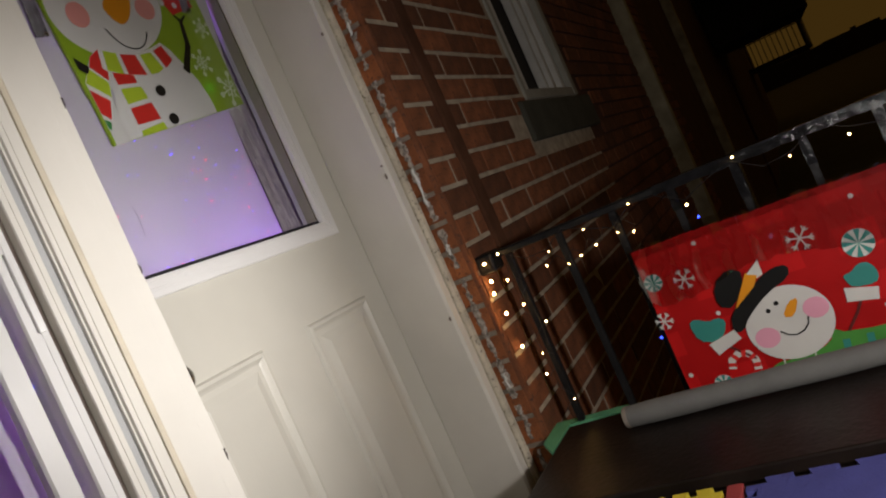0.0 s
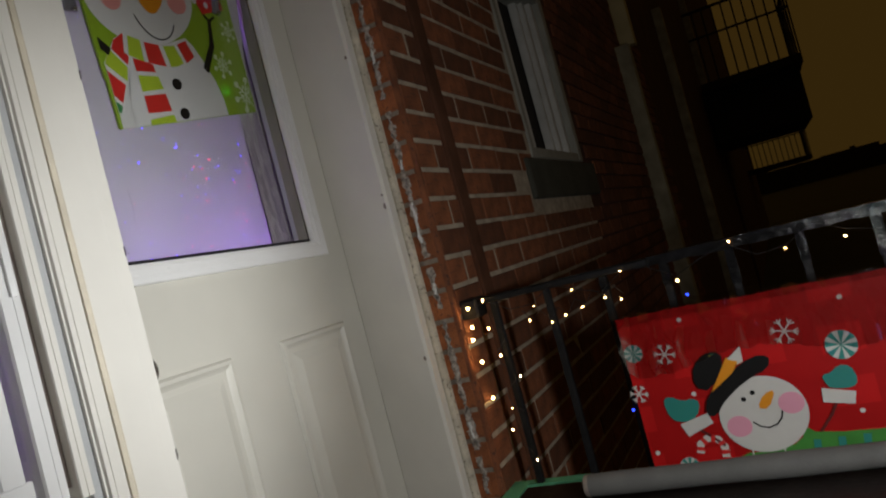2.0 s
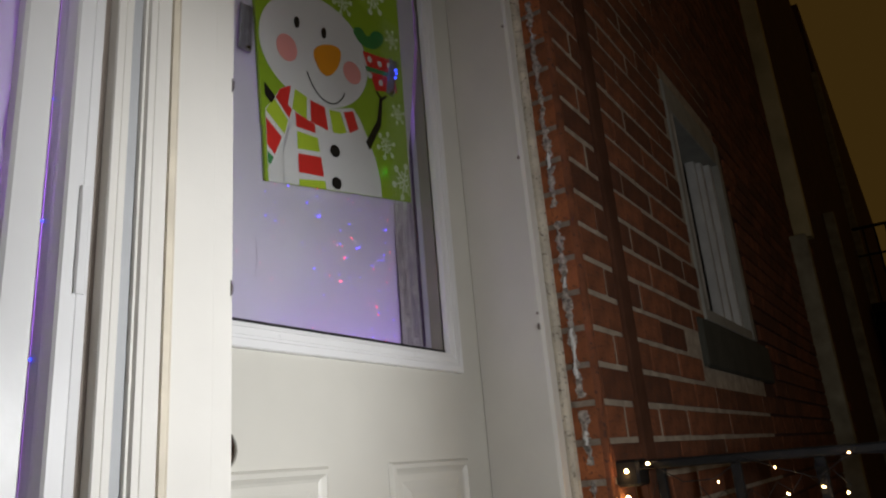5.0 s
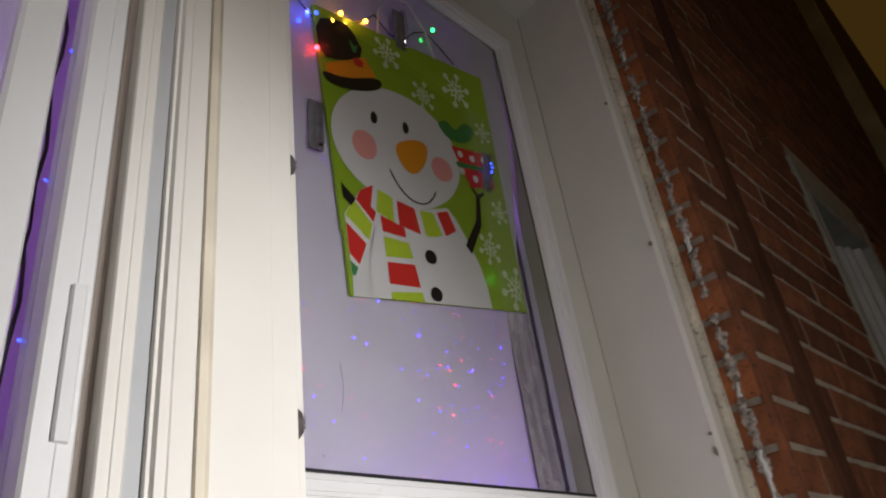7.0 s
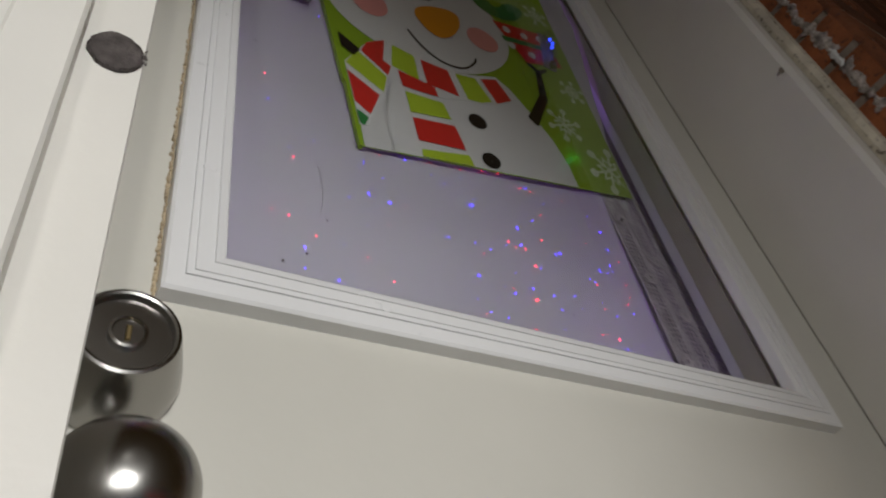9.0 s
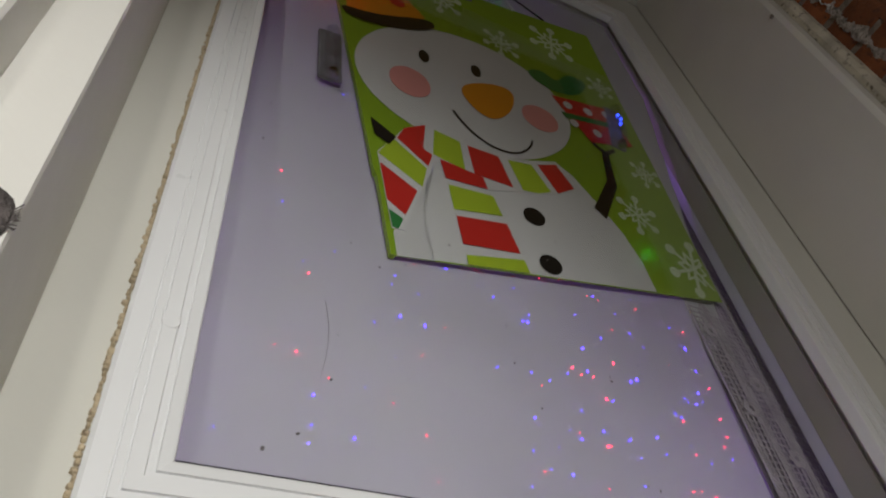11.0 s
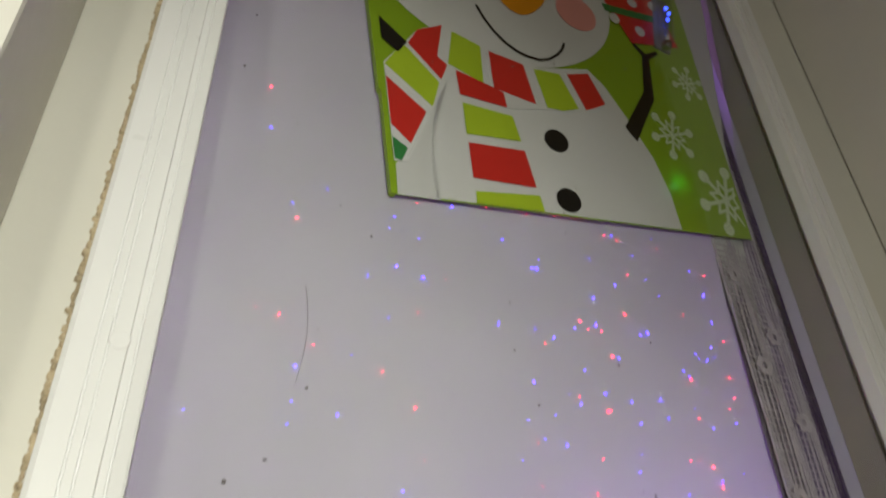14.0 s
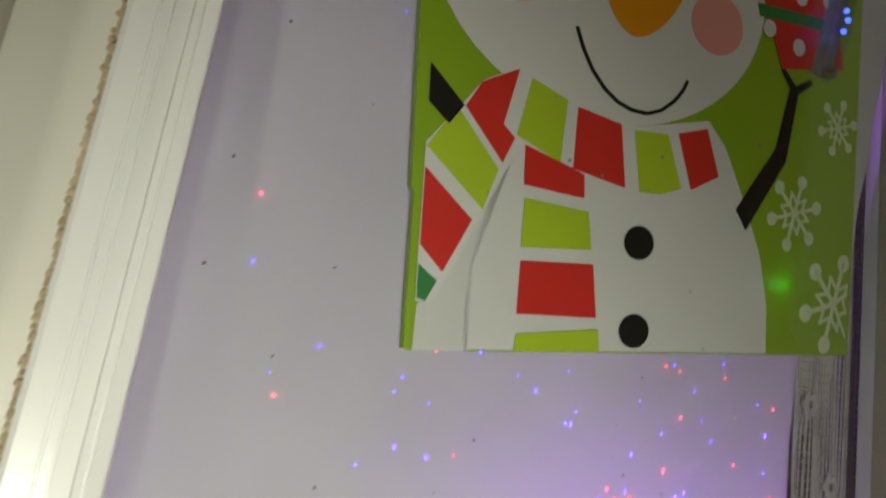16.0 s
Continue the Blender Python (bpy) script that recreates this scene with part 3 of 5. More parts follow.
def roller_blind():
    bm = bmesh.new()
    nx, nz = 30, 160
    grids = []
    for thick in (0.0, 0.0013):
        grid = []
        for i in range(nx + 1):
            col = []
            for k in range(nz + 1):
                z = 0.95 + 1.31 * k / nz
                x = 0.95 + (0.586 + 0.030 * k / nz) * i / nx
                col.append(bm.verts.new((x, blind_y(x, z) + thick, z)))
            grid.append(col)
        grids.append(grid)
    for g in grids:
        for i in range(nx):
            for k in range(nz):
                bm.faces.new((g[i][k], g[i + 1][k], g[i + 1][k + 1], g[i][k + 1]))
    f, r = grids
    for k in range(nz):
        bm.faces.new((f[nx][k], f[nx][k + 1], r[nx][k + 1], r[nx][k]))
        bm.faces.new((f[0][k], f[0][k + 1], r[0][k + 1], r[0][k]))
    for i in range(nx):
        bm.faces.new((f[i][0], f[i + 1][0], r[i + 1][0], r[i][0]))
        bm.faces.new((f[i][nz], f[i + 1][nz], r[i + 1][nz], r[i][nz]))
    bmesh.ops.recalc_face_normals(bm, faces=bm.faces)
    return tagged(smooth(place("roller_blind", bm, BLIND)), "white roller blind behind the door glass, lit purple", "blind")


roller_blind()


def lace_curtain():
    c = empty("lace_curtain", (1.58, 1.24, 1.3), label="narrow white lace curtain at the edge of the blind", category="curtain")
    rnd = random.Random(21)
    net = bmesh.new()
    for i in range(34):
        x = 1.513 + i * 0.0037
        pts = [(x + 0.0015 * math.sin(k * 0.9 + i), 1.1972 + 0.0010 * math.sin(i * 0.8), 1.0 + k * 0.05) for k in range(26)]
        add_tube(net, pts, 0.0007 if i % 3 else 0.0012, 4)
    for k in range(190):
        z = 1.0 + k * 0.0066
        add_tube(net, [(1.513, 1.1972, z), (1.575, 1.1978, z + 0.001), (1.640, 1.1972, z)], 0.0008, 4)
    cloth = bmesh.new()
    cols = [[cloth.verts.new((1.511 + i * 0.0045, 1.2005 + 0.0014 * math.sin(i * 0.9), z)) for z in (1.0, 1.6, 2.26)] for i in range(44)]
    for a, b in zip(cols, cols[1:]):
        for k in range(2):
            cloth.faces.new((a[k], b[k], b[k + 1], a[k + 1]))
    out = [part("net", net, LACE, c), part("cloth", cloth, LACE_NET, c)]
    for k in range(26):
        z, x = 1.02 + k * 0.048 + rnd.uniform(-0.01, 0.01), 1.528 + 0.026 * (k % 2) + rnd.uniform(-0.004, 0.004)
        flowers = bmesh.new()
        for j in range(6):
            a = j * math.pi / 3
            add_prism(flowers, ellipse(x + 0.006 * math.cos(a), z + 0.006 * math.sin(a), 0.0038, 0.0032, 8), "y", 1.1948, 1.1956)
        out.append(part("flower", flowers, LACE, c))
    for o in out:
        o.matrix_parent_inverse = Matrix.Translation(-c.location)


lace_curtain()

BAG = Matrix(((0.9859, -0.1636, -0.0132, 1.2), (-0.0338, -0.1236, -0.9918, 1.211), (0.1606, 0.9787, -0.1275, 1.58), (0, 0, 0, 1)))


def gift_bag():
    b = empty("gift_bag", label="lime green paper gift bag with snowman picture behind the glass", category="gift bag")
    # the filled front bulges a little towards the glass
    b.matrix_world = BAG @ Matrix.Translation((-0.163, 0.0475, 0.010)) @ Matrix.Diagonal((0.973, 0.973, 1, 1)) @ Matrix.Translation((0.163, -0.0475, 0))
    made = []

    def art(name, outline, material, level, label=""):
        o = part(name, prism(outline, "z", 0.0004 * level - 0.0003, 0.0004 * level), material, b, label)
        made.append(o)

    made.append(part("front", prism([(0, 0), (0.377, 0), (0.374, 0.20), (0.371, 0.452), (-0.004, 0.452), (-0.002, 0.17)], "z", -0.0008, 0.0), LIME, b))
    made.append(part("gusset", prism([(-0.0005, 0.0), (-0.0045, 0.001), (-0.004, 0.089), (-0.006, 0.092), (-0.0075, 0.17), (-0.011, 0.30), (-0.013, 0.45), (-0.004, 0.452), (-0.002, 0.17)], "z", -0.005, 0.0006), LIME, b, "folded green side of the bag"))
    made.append(part("back", prism([(0.002, 0.008), (0.373, 0.008), (0.369, 0.452), (0.0, 0.452)], "z", -0.0062, -0.0052), BAG_WHITE, b))
    made.append(part("handle", tube([(0.115, 0.45, 0.001), (0.125, 0.50, 0.0), (0.16, 0.545, 0.0), (0.20, 0.545, 0.0), (0.235, 0.50, 0.0), (0.245, 0.45, 0.001)], 0.0018, 8), BAG_WHITE, b, "white cord handle"))
    art("scarf_shadow", [(0.001, 0.0), (0.036, 0.0), (0.036, 0.05), (0.062, 0.127), (0.05, 0.115), (0.013, 0.036), (0.002, 0.026)], BAG_SHADE, 1)
    art("body", rounded([(0.033, 0.001), (0.0325, 0.03), (0.036, 0.06), (0.047, 0.10), (0.06, 0.125), (0.11, 0.14), (0.215, 0.162), (0.232, 0.146), (0.252, 0.112), (0.272, 0.073), (0.282, 0.036), (0.284, 0.001)], 0), BAG_WHITE, 1)
    art("head", ellipse(0.129, 0.247, 0.1345, 0.100, 48, 4), BAG_WHITE, 2)
    art("scarf", [(0.022, 0.143), (0.035, 0.159), (0.059, 0.171), (0.100, 0.157), (0.16, 0.147), (0.216, 0.158), (0.229, 0.122), (0.19, 0.108), (0.150, 0.103), (0.112, 0.096), (0.06, 0.12), (0.054, 0.108), (0.012, 0.028), (0.0005, 0.028), (0.0005, 0.118)], BAG_WHITE, 3)
    art("scarf_stripe", rounded([(0.024, 0.142), (0.034, 0.158), (0.059, 0.170), (0.050, 0.135), (0.0585, 0.128), (0.051, 0.112)], 0), INK_RED, 4)
    art("scarf_stripe", [(0.012, 0.131), (0.021, 0.1385), (0.0485, 0.108), (0.0395, 0.083), (0.001, 0.116)], INK_LIME, 4)
    art("scarf_stripe", [(0.001, 0.104), (0.033, 0.0765), (0.016, 0.045), (0.001, 0.060)], INK_RED, 4)
    art("scarf_stripe", [(0.001, 0.049), (0.013, 0.040), (0.0065, 0.028), (0.001, 0.030)], INK_GREEN, 4)
    art("scarf_stripe", [(0.068, 0.166), (0.095, 0.157), (0.092, 0.117), (0.0595, 0.130)], INK_LIME, 4)
    art("scarf_stripe", [(0.103, 0.154), (0.138, 0.148), (0.144, 0.107), (0.102, 0.115)], INK_RED, 4)
    art("scarf_stripe", [(0.149, 0.146), (0.178, 0.147), (0.192, 0.112), (0.174, 0.106), (0.156, 0.106)], INK_LIME, 4)
    art("scarf_stripe", [(0.187, 0.149), (0.213, 0.156), (0.226, 0.124), (0.201, 0.112)], INK_RED, 4)
    art("scarf_stripe", [(0.066, 0.125), (0.102, 0.115), (0.111, 0.112), (0.112, 0.097), (0.067, 0.101)], INK_RED, 4)
    art("scarf_stripe", [(0.068, 0.093), (0.116, 0.089), (0.120, 0.065), (0.0675, 0.063)], INK_LIME, 4)
    art("scarf_stripe", [(0.068, 0.055), (0.122, 0.056), (0.127, 0.022), (0.0675, 0.023)], INK_RED, 4)
    art("scarf_stripe", [(0.068, 0.011), (0.129, 0.015), (0.131, 0.0005), (0.067, 0.0005)], INK_LIME, 4)
    for z in (0.0725, 0.0145):
        art("coat_button", ellipse(0.1585, z, 0.0125, 0.0112, 26), INK_BLACK, 4)
    art("mouth", stroke([(0.098, 0.204), (0.104, 0.191), (0.112, 0.179), (0.122, 0.169), (0.133, 0.162), (0.145, 0.1585), (0.158, 0.158), (0.170, 0.162), (0.181, 0.170), (0.188, 0.178), (0.192, 0.186)], 0.0026), INK_BLACK, 5)
    art("nose", rounded([(0.112, 0.248), (0.150, 0.268), (0.192, 0.270), (0.182, 0.232), (0.150, 0.203), (0.126, 0.214)], 2), INK_ORANGE, 5)
    art("cheek", ellipse(0.054, 0.234, 0.0235, 0.0235), INK_PINK, 4)
    art("cheek", ellipse(0.217, 0.230, 0.0245, 0.0215), INK_PINK, 4)
    art("eye", ellipse(0.080, 0.286, 0.0065, 0.0105, 20, -8), INK_BLACK, 4)
    art("eye", ellipse(0.146, 0.286, 0.0065, 0.0105, 20, -8), INK_BLACK, 4)
    art("hat_band", [(-0.002, 0.352), (0.078, 0.390), (0.096, 0.360), (0.04, 0.338), (-0.004, 0.334)], INK_ORANGE, 5)
    art("hat", rounded([(-0.012, 0.362), (-0.014, 0.425), (0.03, 0.440), (0.055, 0.436), (0.080, 0.392), (0.03, 0.366)], 1), INK_BLACK, 6)
    art("hat_brim", rounded([(-0.016, 0.338), (0.03, 0.336), (0.104, 0.363), (0.107, 0.342), (0.055, 0.322), (0.0, 0.318)], 2), INK_BLACK, 6)
    art("hat_berry", ellipse(0.062, 0.375, 0.010, 0.008, 14), INK_RED, 7)
    art("hat_leaf", rounded([(0.046, 0.415), (0.056, 0.384), (0.068, 0.412), (0.060, 0.400)], 1), INK_GREEN, 7)
    art("twig_arm", [(0.0, 0.163), (0.023, 0.142), (0.014, 0.130), (0.0005, 0.141)], INK_BLACK, 5)
    art("twig_arm", [(0.245, 0.103), (0.256, 0.089), (0.2935, 0.143), (0.303, 0.195), (0.318, 0.205), (0.316, 0.209), (0.300, 0.201), (0.286, 0.213), (0.284, 0.210), (0.294, 0.198), (0.282, 0.151)], INK_BLACK, 3)
    art("gift", [(0.250, 0.282), (0.335, 0.285), (0.352, 0.222), (0.284, 0.211)], INK_RED, 4)
    art("gift_ribbon", [(0.255, 0.254), (0.345, 0.258), (0.347, 0.249), (0.258, 0.245)], INK_GREEN, 5)
    for x, z in ((0.268, 0.238), (0.300, 0.230), (0.335, 0.234), (0.300, 0.268), (0.330, 0.272), (0.270, 0.270)):
        art("gift_spot", ellipse(x, z, 0.0065, 0.0065, 14), BAG_WHITE, 5)
    art("gift_bow", rounded([(0.222, 0.318), (0.250, 0.330), (0.268, 0.310), (0.292, 0.338), (0.325, 0.330), (0.300, 0.298), (0.268, 0.290), (0.240, 0.296)], 2), INK_GREEN, 4)
    for x, z, s in ((0.307, 0.106, 0.027), (0.357, 0.040, 0.036), (0.351, 0.177, 0.021), (0.202, 0.362, 0.026), (0.291, 0.400, 0.034), (0.130, 0.418, 0.028), (0.345, 0.330, 0.020)):
        bm = bmesh.new()
        for j in range(6):
            a = j * math.pi / 3 + 0.25
            ca, sa = math.cos(a), math.sin(a)

            def clip_x(p):
                return (min(p[0], 0.3725), min(p[1], 0.45))
            add_prism(bm, [clip_x(p) for p in stroke([(x, z), (x + s * ca, z + s * sa)], s * 0.11)], "z", 0.0001, 0.0004)
            tip = ellipse(x + 0.92 * s * ca, z + 0.92 * s * sa, s * 0.19, s * 0.19, 12)
            if max(p[0] for p in tip) < 0.374:
                add_prism(bm, tip, "z", 0.0001, 0.0004)
            b2, b3 = a + 0.55, a - 0.55
            add_prism(bm, [clip_x(p) for p in stroke([(x + 0.30 * s * ca, z + 0.30 * s * sa), (x + 0.62 * s * math.cos(b2), z + 0.62 * s * math.sin(b2))], s * 0.08)], "z", 0.0001, 0.0004)
            add_prism(bm, [clip_x(p) for p in stroke([(x + 0.30 * s * ca, z + 0.30 * s * sa), (x + 0.62 * s * math.cos(b3), z + 0.62 * s * math.sin(b3))], s * 0.08)], "z", 0.0001, 0.0004)
        made.append(part("snowflake", bm, FLAKE_INK, b))
    return b


gift_bag()


def light_hook(a, c, led, tilt):
    """A clear plastic hook that holds a small bulb against the glass."""
    h = empty("light_hook", label="clear plastic hook holding a small coloured bulb on the glass", category="hook", group="hooks on the door glass")
    h.matrix_world = BAG @ Matrix.Translation((a, c, 0.010)) @ Matrix.Rotation(radians(tilt), 4, "Z")
    part("body", box((-0.012, -0.038, -0.003), (0.012, 0.038, 0.002), 0.0022, 2), HOOK_PLASTIC, h, "cloudy clear plastic plate")
    part("tube", lathe(((0.0050, -0.034), (0.0075, -0.030), (0.0078, 0.018), (0.0066, 0.030), (0.0030, 0.034)), (0, 0, 0.0085), "z", 16), PLASTIC, h, "clear plastic bulb cover").matrix_basis = Matrix.Translation((0, 0, 0.0085)) @ Matrix.Rotation(radians(-90), 4, "X") @ Matrix.Translation((0, 0, -0.0085))
    part("clip", lathe(((0.0030, -0.004), (0.0052, -0.003), (0.0052, 0.002), (0.0030, 0.003)), (0, -0.036, 0.008), "y", 14), STEEL, h, "small shiny clip")
    if led:
        for dx, dy in ((0.0, -0.004), (0.002, 0.006), (-0.0015, 0.012)):
            bm = bmesh.new()
            bmesh.ops.create_icosphere(bm, subdivisions=2, radius=0.0020, matrix=Matrix.Translation((dx, dy, 0.012)))
            part("bulb", bm, led, h)


light_hook(-0.035, 0.238, None, -6)
light_hook(0.322, 0.245, BLUE_LED, -14)
light_hook(0.160, 0.465, None, -4)


def door_string():
    s = empty("door_string_lights", label="string of small coloured lights across the top of the door glass", category="string lights")
    s.matrix_world = BAG
    pts = [(-0.10 + 0.03 * i, 0.43 + 0.022 * math.sin(i * 1.3) + (0.04 if i > 6 else 0), 0.006) for i in range(14)]
    part("wire", tube(pts, 0.0012, 5), WIRE, s)
    for a, c, m in ((-0.028, 0.418, BLUE_LED), (-0.045, 0.400, BLUE_LED), (-0.012, 0.426, BLUE_LED), (-0.018, 0.366, RED_LED), (0.036, 0.446, AMBER_LED), (0.016, 0.424, AMBER_LED), (0.085, 0.452, AMBER_LED), (0.245, 0.500, GREEN_LED)):
        bm = bmesh.new()
        bmesh.ops.create_icosphere(bm, subdivisions=2, radius=0.0036, matrix=Matrix.Translation((a, c, 0.010)))
        part("bulb", bm, m, s)


door_string()
# the glow that the coloured bulbs cast on bag and blind
for nm, a, c, colour, power in (("red_bulb_light", -0.010, 0.368, (1.0, 0.06, 0.04), 0.022), ("blue_bulb_light", -0.026, 0.425, (0.08, 0.10, 1.0), 0.035),
                                ("amber_bulb_light", 0.050, 0.440, (1.0, 0.42, 0.05), 0.018), ("green_bulb_light", 0.286, 0.052, (0.05, 1.0, 0.25), 0.0018)):
    lamp(nm, "POINT", power, colour, tuple(BAG @ Vector((a, c, 0.018))), 0.003)


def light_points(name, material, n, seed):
    """Tiny glowing discs on the blind, in place of the projector's pinpoints of light."""
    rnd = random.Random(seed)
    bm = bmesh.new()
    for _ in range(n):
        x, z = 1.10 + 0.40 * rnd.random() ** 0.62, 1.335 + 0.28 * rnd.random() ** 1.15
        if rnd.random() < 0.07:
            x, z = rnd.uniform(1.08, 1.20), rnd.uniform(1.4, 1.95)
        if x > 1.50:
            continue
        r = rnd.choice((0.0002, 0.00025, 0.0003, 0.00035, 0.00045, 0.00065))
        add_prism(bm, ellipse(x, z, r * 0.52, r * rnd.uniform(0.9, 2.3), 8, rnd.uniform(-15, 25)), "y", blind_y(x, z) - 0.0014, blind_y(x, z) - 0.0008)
    return tagged(place(name, bm, material), "scattered glowing discs standing for projector light on the blind", "light points", kind="stuff")


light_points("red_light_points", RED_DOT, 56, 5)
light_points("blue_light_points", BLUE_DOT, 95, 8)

# dust and dead midges on the glass
rnd = random.Random(31)
bm = bmesh.new()
for _ in range(70):
    r = rnd.uniform(0.0003, 0.0012)
    add_prism(bm, ellipse(rnd.uniform(1.06, 1.40), rnd.uniform(1.345, 1.75), r, r * rnd.uniform(0.4, 0.9), 7, rnd.uniform(0, 180)), "y", 1.1449, 1.1454)
for x, z, h, w in ((1.118, 1.40, 0.055, 0.004),):
    add_prism(bm, stroke([(x + w * math.sin(k * 0.35), z + h * k / 8) for k in range(9)], 0.00013), "y", 1.1449, 1.1454)
tagged(place("glass_dust", bm, shader("dust", (0.16, 0.15, 0.14), 0.95, vary=0.3, scale=50)), "specks of dust and dried drops on the glass", "dust", kind="stuff")

# ---- railing with banner, bench ----
RAIL_X = 1.745


def railing():
    r = empty("porch_railing", (RAIL_X, 0.3, FLOOR), label="black iron porch railing wrapped with shiny clear tape", category="railing")
    out = [part("top_rail", box((RAIL_X - 0.018, -0.75, 1.106), (RAIL_X + 0.018, 0.912, 1.121), 0.003), IRON, r),
           part("bottom_rail", box((RAIL_X - 0.012, -0.75, 0.36), (RAIL_X + 0.012, 0.912, 0.376), 0.002), IRON, r),
           part("wall_bracket", box((RAIL_X - 0.028, 0.872, 1.080), (RAIL_X + 0.028, 0.914, 1.124), 0.004), IRON, r)]
    bal = box((RAIL_X - 0.0075, -0.0075, 0.376), (RAIL_X + 0.0075, 0.0075, 1.106), 0.0015)
    first = part("baluster", bal, IRON, r)
    first.location = (0, 0.842, 0)
    out.append(first)
    for i in range(1, 13):
        o = bpy.data.objects.new("baluster", first.data)
        scene.collection.objects.link(o)
        o.parent = r
        o.location = (0, 0.842 - i * 0.1235, 0)
        out.append(o)
    out.append(part("corner_post", box((RAIL_X - 0.02, -0.79, FLOOR), (RAIL_X + 0.02, -0.75, 1.16), 0.003), IRON, r))
    rnd = random.Random(3)
    # crinkled tape round the top rail and round some balusters
    bm = bmesh.new()
    n = 60
    ring = []
    for i in range(n):
        y = 0.50 - i * 0.02
        k = 0.004 * rnd.random()
        ring.append([bm.verts.new((RAIL_X + a, y, 1.1135 + b)) for a, b in ((-0.0195 - 0.5 * k, -0.0085 - 0.003 * rnd.random()), (-0.0195 - 0.002 * rnd.random(), 0.0085 + 0.002 * rnd.random()), (0.0195, 0.0088 + 0.0015 * rnd.random()), (0.0195, -0.0088))])
    for a, b in zip(ring, ring[1:]):
        for j in range(4):
            bm.faces.new((a[j], a[(j + 1) % 4], b[(j + 1) % 4], b[j]))
    bmesh.ops.recalc_face_normals(bm, faces=bm.faces)
    out.append(part("tape_wrap", bm, TAPE, r, "crinkled shiny tape"))
    for i, (zl, zh) in enumerate(((1.075, 1.10), (1.06, 1.105), (1.035, 1.105), (1.05, 1.105), (1.03, 1.105))):
        y = 0.842 - (i + 2) * 0.1235
        bm = bmesh.new()
        rings = []
        for k in range(7):
            z = zl + (zh - zl) * k / 6
            w = 0.0079 + 0.0012 * rnd.random()
            rings.append([bm.verts.new((RAIL_X + a * w, y + b * w, z)) for a, b in ((-1, -1), (-1, 1), (1, 1), (1, -1))])
        for a, b in zip(rings, rings[1:]):
            for j in range(4):
                bm.faces.new((a[j], a[(j + 1) % 4], b[(j + 1) % 4], b[j]))
        bmesh.ops.recalc_face_normals(bm, faces=bm.faces)
        out.append(part("tape_wrap", bm, TAPE, r))
    for o in out:
        o.matrix_parent_inverse = Matrix.Translation(-r.location)


railing()

BAN_X = 1.706


